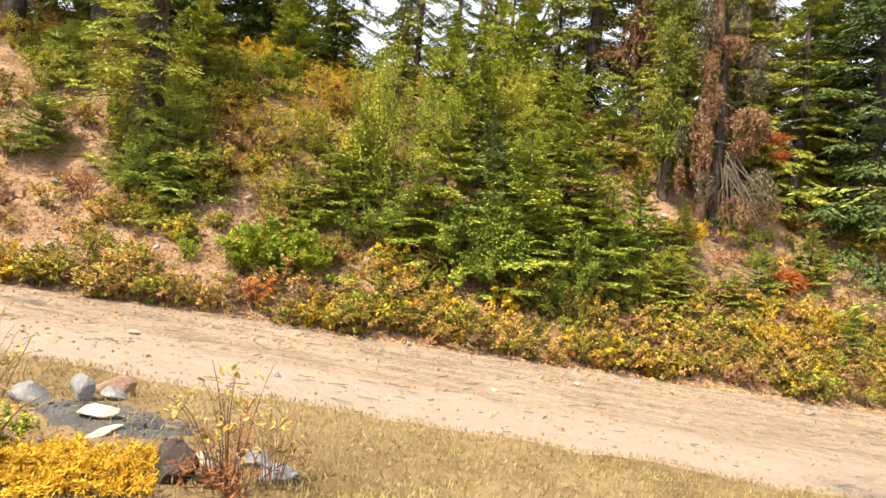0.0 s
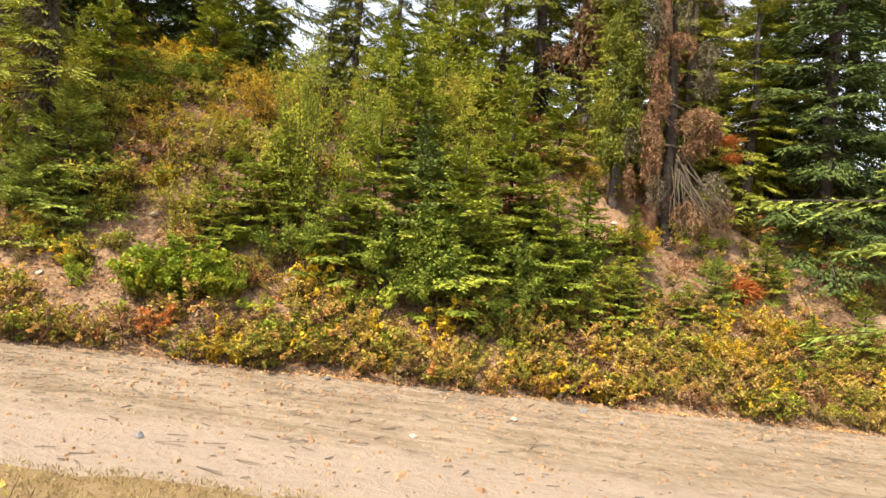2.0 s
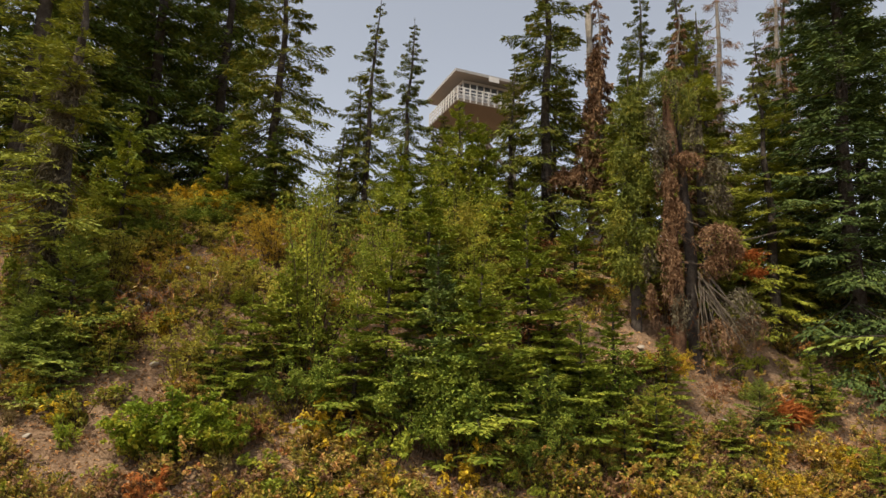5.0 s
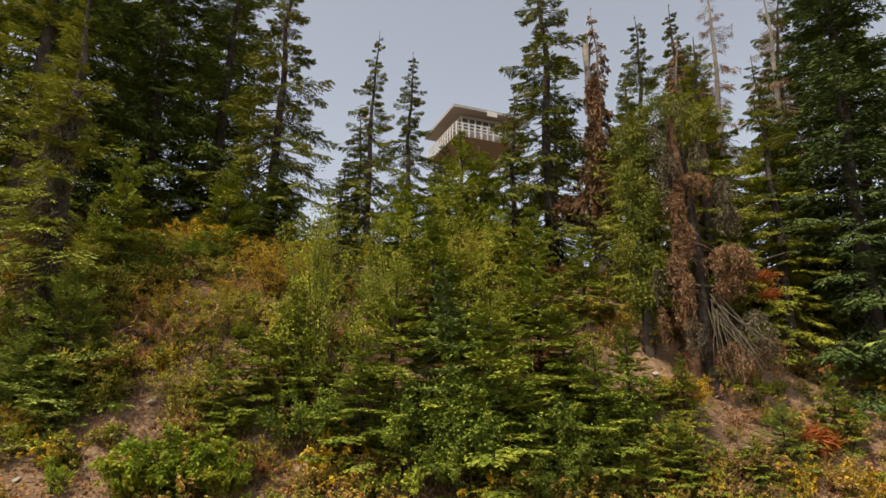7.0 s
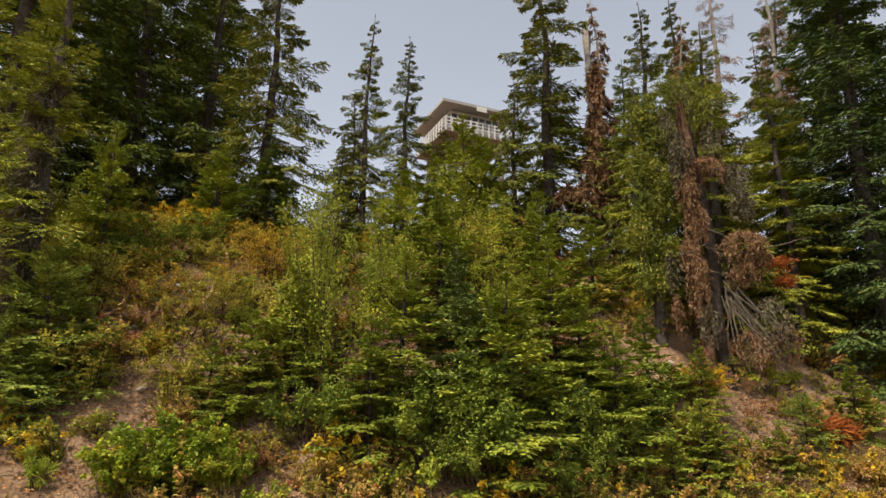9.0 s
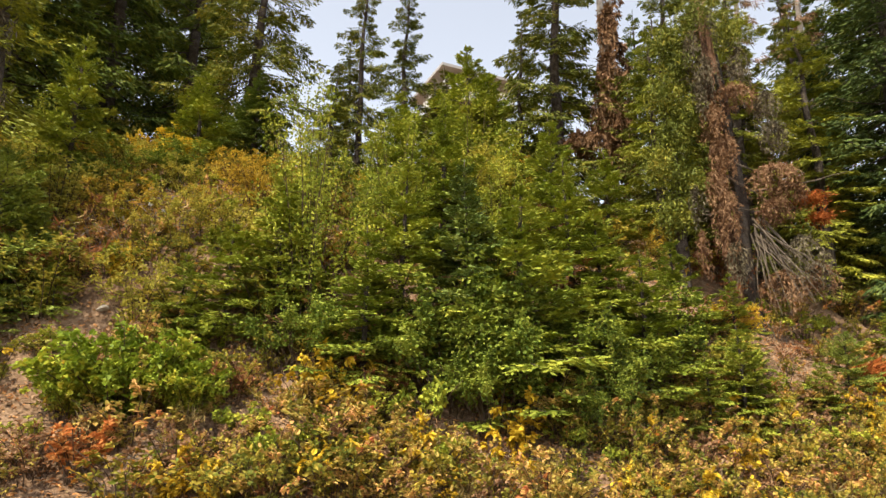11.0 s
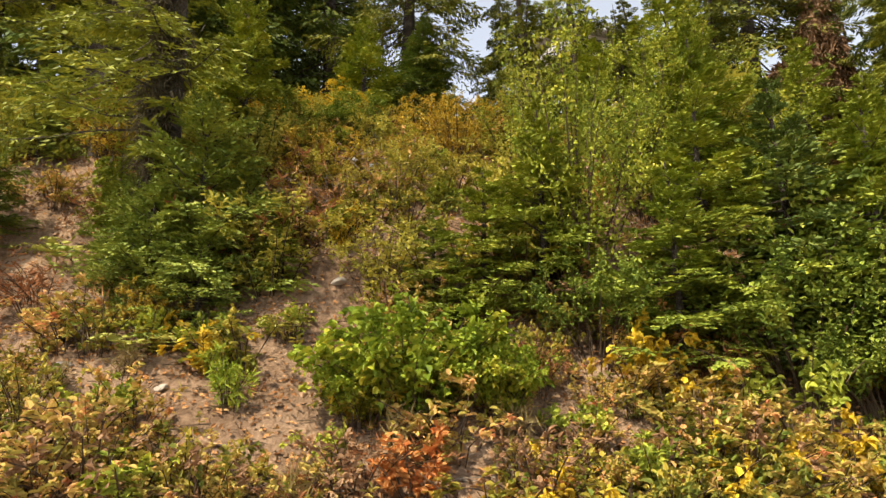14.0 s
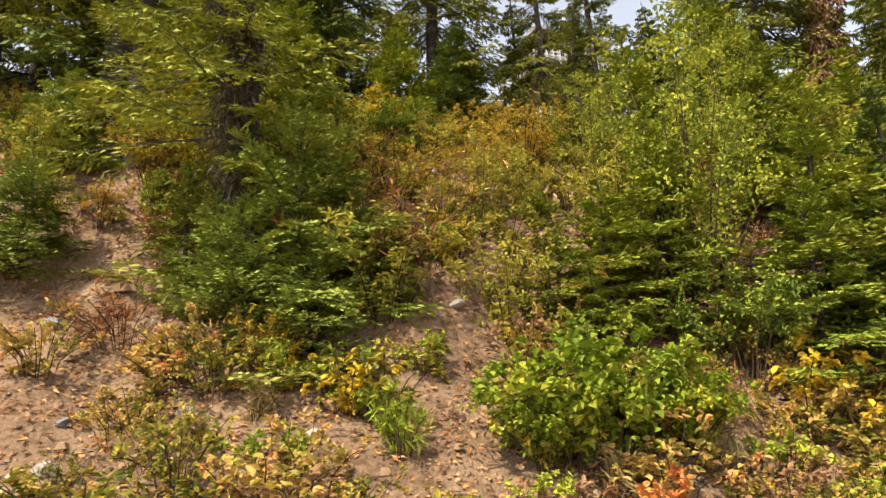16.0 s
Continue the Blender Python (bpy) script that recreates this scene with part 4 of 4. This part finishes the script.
for side in range(2):
    for z in (.3, .56, .82):
        q = (.12, .12, G - .12, .19) if side == 0 else (.12, .19, .19, G - .12)
        part("rail", box_bm(q[0], q[1], DECK + z - .04, q[2], q[3], DECK + z + .04), M_PAINT, tower)
    for i in range(12):
        p = .16 + (G - .4) * i / 11
        if side == 1 and i == 0:
            continue
        q = (p - .05, .06, p + .05, .118) if side == 0 else (.06, p - .05, .118, p + .05)
        part("rail_post", box_bm(q[0], q[1], DECK - .2, q[2], q[3], DECK + .86), M_PAINT, tower)
roof = bmesh.new()
E0, E1, ZE = -.15, G + .15, DECK + 1.82
lo = [roof.verts.new(v) for v in ((E0, E0, ZE), (E1, E0, ZE), (E1, E1, ZE), (E0, E1, ZE))]
up = [roof.verts.new((v.co.x, v.co.y, ZE + .2)) for v in lo]
cx = (E0 + E1) / 2
ridge = [roof.verts.new((cx - .5, cx, ZE + .95)), roof.verts.new((cx + .5, cx, ZE + .95))]
for i in range(4):
    roof.faces.new((lo[i], lo[(i + 1) % 4], up[(i + 1) % 4], up[i]))
roof.faces.new(lo[::-1])
roof.faces.new((up[0], up[1], ridge[1], ridge[0]))
roof.faces.new((up[1], up[2], ridge[1]))
roof.faces.new((up[2], up[3], ridge[0], ridge[1]))
roof.faces.new((up[3], up[0], ridge[0]))
part("roof", roof, M_ROOF, tower, "low grey hipped roof with wide eaves")
part("shutter", box_bm(2.4, -.2, ZE - .28, 3.2, -.16, ZE + .1), M_PAINT, tower, "white panel under the eave")


# ---- stones, logs and litter ----
def rock_mesh(seed, sx, sy, sz, rough=.25):
    bm = bmesh.new()
    bmesh.ops.create_icosphere(bm, subdivisions=3, radius=1)
    cuts = [(Vector((math.sin(seed * 7.1 + k * 2.4), math.cos(seed * 3.3 + k * 1.7), math.sin(seed + k * 4.1) * .9)).normalized(), .55 + .2 * math.sin(seed * 1.3 + k) ** 2) for k in range(11)]
    for v in bm.verts:
        for n, far in cuts:      # broken faces
            over = v.co.dot(n) - far
            if over > 0:
                v.co -= n * over
        n = noise.noise(v.co * 1.1 + Vector((seed * 3.7, 0, 0))) + .4 * noise.noise(v.co * 2.9 + Vector((0, seed * 1.9, 0)))
        v.co *= 1 + rough * .5 * n
        v.co = Vector((v.co.x * sx, v.co.y * sy, v.co.z * sz))
    me = bpy.data.meshes.new("stone")
    bm.to_mesh(me)
    bm.free()
    return me


def stone(name, seed, x, y, size, mat, label, rot=(0, 0, 0), lift=.3, group=""):
    me = rock_mesh(seed, *size)
    me.materials.append(mat)
    ob = tagged(new(name, me), label, "stone", group)
    ob.matrix_basis = pose(x, y, height(x, y) + size[2] * lift, *rot)
    return ob


RING = "stones of the fire ring"
stone("fire_ring_stone", 1, -4.42, 6.62, (.2, .18, .13), M_STONE, "grey fire-ring stone with a pale top", (0, 5, 20), .5, RING)
stone("fire_ring_stone", 2, -4.03, 6.78, (.14, .1, .2), M_STONE, "upright grey slab at the fire ring", (6, -8, 15), .45, RING)
stone("fire_ring_stone", 3, -3.92, 7.2, (.23, .2, .12), M_RUSTSTONE, "rust-brown stone at the fire ring", (10, 12, 40), .6, RING)
stone("fire_ring_stone", 4, -3.83, 6.98, (.17, .13, .06), M_STONE, "small grey stone at the fire ring", (0, 10, -20), .5, RING)
stone("fire_ring_stone", 5, -3.68, 6.43, (.2, .11, .07), M_PALESTONE, "flat pale slab at the fire ring", (8, -6, 15), .6, RING)
stone("fire_ring_stone", 6, -3.46, 6.16, (.17, .06, .04), M_PALESTONE, "flat pale splinter at the fire ring", (0, -12, 35), .6, RING)
stone("boulder", 7, -2.5, 5.82, (.1, .09, .09), M_PALESTONE, "small rounded whitish stone in turf", (0, 0, 10), .4)
stone("boulder", 8, -2.38, 5.68, (.11, .09, .08), M_PALESTONE, "pale stone among dry stalks", (0, 20, 50), .4)
stone("boulder", 9, -2.16, 6.02, (.24, .18, .08), M_STONE, "flat grey stone sunk in turf", (0, 0, 25), .3)
stone("boulder", 10, -1.87, 5.78, (.24, .17, .1), M_STONE, "flat grey stone sunk in turf", (0, 0, -15), .3)
for i, (x, y, s, m) in enumerate(((-5.58, 15.95, .11, M_PALESTONE), (-5.2, 15.7, .08, M_RUSTSTONE), (-9.0, 13.9, .14, M_PALESTONE), (-9.2, 14.4, .1, M_STONE), (-10.2, 15.8, .16, M_STONE), (-8.2, 14.6, .12, M_PALESTONE), (-7.0, 14.4, .09, M_PALESTONE),
                                  (-5.2, 10.1, .11, M_PALESTONE), (-2.75, 9.1, .08, M_STONE), (.3, 10.4, .07, M_PALESTONE), (1.9, 11.9, .08, M_PALESTONE), (3.9, 12.6, .07, M_STONE), (.1, 15.1, .1, M_PALESTONE), (5.6, 19.0, .14, M_PALESTONE), (9.4, 18.0, .2, M_PALESTONE), (7.2, 17.9, .12, M_PALESTONE), (3.4, 13.2, .1, M_STONE), (-1.2, 12.9, .09, M_STONE))):
    stone("loose_stone", 20 + i, x, y, (s, s * .8, s * .55), m, "small loose stone on bare ground", (0, 0, i * 37), .4)


def log(name, x0, y0, x1, y1, r, mat, label, rise=0.0):
    rg = np.random.default_rng(int(abs(x0 * 100)))
    a, b = (x0, y0, height(x0, y0) + r * .6), (x1, y1, height(x1, y1) + r * .6 + rise)
    ob = mesh_ob(name, *trunk_tube(rg, a, b, r, r * .6, 9, 8, .015), mat, smooth=True)
    bm = bmesh.new()
    bm.from_mesh(ob.data)
    bmesh.ops.holes_fill(bm, edges=[e for e in bm.edges if e.is_boundary])
    bm.to_mesh(ob.data)
    bm.free()
    return tagged(ob, label, "log")


log("fallen_log", -7.35, 16.85, -6.35, 18.1, .07, M_GREYWOOD, "weathered grey log lying across the bank", .12)
log("fallen_log", -8.75, 15.0, -8.35, 15.7, .07, M_BARK, "short dark charred log on bare soil")
log("fallen_log", -7.5, 17.6, -4.9, 18.3, .045, M_GREYWOOD, "thin grey fallen pole on the bank")
log("leaning_stick", 3.05, 13.75, 3.95, 15.1, .04, M_TANWOOD, "pale yellow broken stick leaning on the bank", .3)
for i in range(46):
    a = random.uniform(0, 6.28)
    x, y, l = random.uniform(-8, -4.6), random.uniform(17.3, 18.8), random.uniform(.4, 1.1)
    log("dead_branch", x, y, x + math.cos(a) * l, y + math.sin(a) * l * .5, .014, M_GREYWOOD, "thin grey dead branch in a brush heap", random.uniform(-.05, .35))

stump_me = rock_mesh(40, .2, .18, .24, .2)
stump_me.materials.append(M_BARK)
stump = tagged(new("stump"), "dark rotten stump half under yellow moss", "stump")
stump.matrix_basis = pose(-2.5, 5.36, height(-2.5, 5.36) + .08, 0, 0, 20)
body_st = new("stump_body", stump_me)
body_st.parent = stump
shrub_kind("moss", "moss_cushion", "golden yellow mossy cushion by the landing", 95, .22, M_MOSS, r=.45, ns=22, n=3200, L=.04, W=.014, bottom=.0, clump=.16, kind="blade", cat="moss")
shrub_kind("stalk", "dry_stalk_bush", "tall thin half-bare bush with few green and orange leaves", 96, 1.15, M_HERB, M_TANBARK, r=.6, ns=13, n=80, L=.06, W=.036, bottom=.3, clump=.12)
for x, y, h, w in ((-3.36, 5.1, .2, 1.2), (-3.1, 5.35, .18, 1.1), (-3.7, 5.0, .2, 1.2), (-3.1, 4.95, .2, 1.2), (-2.82, 5.6, .16, .9), (-3.5, 5.5, .16, 1.0), (-2.75, 5.1, .2, .9)):
    grow("moss", x, y, h, wide=w)
grow("herb3", -3.95, 5.5, .4)
grow("herb3", -4.1, 5.3, .5)
grow("stalk", -2.08, 5.3, 1.15, wide=.9)
grow("stalk", -1.8, 5.45, .8, wide=.9)
grow("stalk", -3.75, 4.9, 1.25, wide=1.0)
grow("stalk", -4.85, 6.55, 1.0, wide=.9)
grow("redtwig", -2.0, 5.4, .4)
for x, y in ((-6.2, 17.4), (-5.8, 17.6), (-6.4, 17.7), (-5.5, 17.5)):
    rg = np.random.default_rng(int(-x * 10))
    fl = tagged(new("white_flower"), "small white seed-head flower above the bank", "flower")
    fl.location = (x, y, height(x, y))
    mesh_ob("stalk", *tube(wobble_line(rg, (0, 0, -.05), (.05, 0, .55), 5, .01), [.005] * 5, 4), M_STEM, fl)
    mesh_ob("petals", *leaves(np.repeat([[.05, 0, .55]], 9, 0), rg.normal(0, 1, (9, 3)), rg, .06, .03), M_WHITE, fl)

ash = []
for i in range(14):
    for j in range(14):
        ash.append((-3.55 + (i / 13 - .5) * 1.9, 6.5 + (j / 13 - .5) * 1.1))
rim = lambda x, y: max(0, 1 - ((x + 3.55) / .8) ** 2 - ((y - 6.5) / .36) ** 2)
ash_v = [(x, y, height(x, y) - .03 + .036 * min(1, 4 * rim(x, y))) for x, y in ash]
tagged(mesh_ob("ash_bed", ash_v, [(i * 14 + j, (i + 1) * 14 + j, (i + 1) * 14 + j + 1, i * 14 + j + 1) for i in range(13) for j in range(13)], M_ASH, smooth=True), "grey ash and cinders inside the fire ring", "ash")


def scatter(name, n, box, size, mat, label, seed, shape, flat=.3, keep=None, cat="litter"):
    """Countless small things strewn over the ground as one mesh."""
    rg = np.random.default_rng(seed)
    pts = []
    while len(pts) < n:
        x, y = rg.uniform(box[0], box[1]), rg.uniform(box[2], box[3])
        if keep is None or keep(x, y, rg):
            pts.append((x, y, height(x, y) + .008))
    P = np.array(pts)
    if shape == "grass":
        D = rg.normal(0, .55, (n, 3)) + [0, 0, 1.0]
        V, F = blades(P, D, rg, size * rg.uniform(.5, 1.5, n), .009 * rg.uniform(.6, 1.6, n))
    elif shape == "leaf":
        D = rg.normal(0, 1, (n, 3)) * [1, 1, flat]
        V, F = leaves(P + [0, 0, .015], D, rg, size * rg.uniform(.5, 1.4, n), size * .55, .2, .5)
    elif shape == "twig":
        a = rg.normal(0, .5, n) if name == "road_twigs" else rg.uniform(0, 6.28, n)
        l = size * rg.exponential(1, n).clip(.25, 3)
        D = np.stack([np.cos(a), np.sin(a), rg.normal(0, .05, n)], 1) * l[:, None]
        S = np.stack([-np.sin(a), np.cos(a), 0 * a], 1) * rg.uniform(.003, .010, n)[:, None] * (1.4 if name == "road_twigs" else 1)
        U = np.array([0, 0, .010])
        V = np.stack([P - S, P - S + D, P + S + D, P + S, P + U, P + U + D], 1).reshape(-1, 3)
        o = np.arange(n)[:, None] * 6
        F = np.concatenate([o + [0, 1, 5, 4], o + [4, 5, 2, 3]])
    else:
        s = size * rg.exponential(.6, n).clip(.25, 3.0)
        base = np.array([[-1, -.7, -.4], [1, -.8, -.4], [.9, .8, -.4], [-.8, .9, -.4], [-.55, -.4, .55], [.6, -.5, .5], [.5, .45, .6], [-.45, .5, .5]])
        a = rg.uniform(0, 6.28, n)
        B = base[None] * rg.uniform(.7, 1.3, (n, 8, 3)) * s[:, None, None]
        R = np.stack([np.stack([np.cos(a), -np.sin(a), 0 * a], 1), np.stack([np.sin(a), np.cos(a), 0 * a], 1), np.stack([0 * a, 0 * a, 1 + 0 * a], 1)], 1)
        V = (np.einsum("nij,nkj->nki", R, B) + P[:, None]).reshape(-1, 3)
        o = np.arange(n)[:, None] * 8
        F = np.concatenate([o + f for f in ([4, 5, 6, 7], [0, 1, 5, 4], [1, 2, 6, 5], [2, 3, 7, 6], [3, 0, 4, 7])])
    return tagged(mesh_ob(name, V, F, mat), label, cat, kind="stuff")


on_bank = lambda x, y, g: y > float(toe(x)) - .25
far_side = lambda x, y, g: y > ROAD_NEAR + .15 and g.random() < (.25 + .75 * math.exp(-abs(float(toe(x)) - .9 - y) / 1.0))
verge = lambda x, y, g: y < near_edge(x) + .1 and g.random() < (1.0 if y > 5.2 else .5) and (rim(x, y) <= 0 or g.random() < .25)
scatter("leaf_litter", 28000, (-14, 13, 12.8, 19.5), .06, M_LITTER, "brown fallen leaves and needles on the bank", 201, "leaf", .3, on_bank)
scatter("twig_litter", 7000, (-14, 14, 12.8, 19.5), .10, M_STEM, "dry twigs strewn over the bank", 202, "twig", .3, on_bank)
scatter("bank_gravel", 6500, (-13, 13, 12.9, 19.5), .024, M_CLOD, "loose stones and clods on the bank", 203, "stone", .3, on_bank)
scatter("bank_clods", 420, (-13, 13, 13.2, 18.5), .06, M_CLOD, "larger clods and stones on the bank", 208, "stone", .3, on_bank)
scatter("road_gravel", 7000, (-13, 13, 8.0, 14.2), .02, M_CLOD, "loose gravel on the sandy road", 204, "stone", .3, far_side)
scatter("road_twigs", 1500, (-13, 13, 8.0, 14.2), .11, M_DRIFT, "bark strips and twigs dropped on the road", 205, "twig", .3, far_side)
scatter("cinders", 260, (-4.4, -2.7, 6.1, 6.9), .018, M_ASH, "charred cinders strewn over the fire ring", 209, "stone", .3, lambda x, y, g: rim(x, y) > .02)
scatter("verge_grass", 38000, (-8, 8, 4.6, 8.5), .06, M_DRY, "short dry straw-coloured grass on the verge", 206, "grass", .3, verge, "grass")
scatter("verge_gravel", 1800, (-8, 8, 4.6, 8.5), .012, M_CLOD, "pale pebbles in dry turf", 207, "stone", .3, verge)
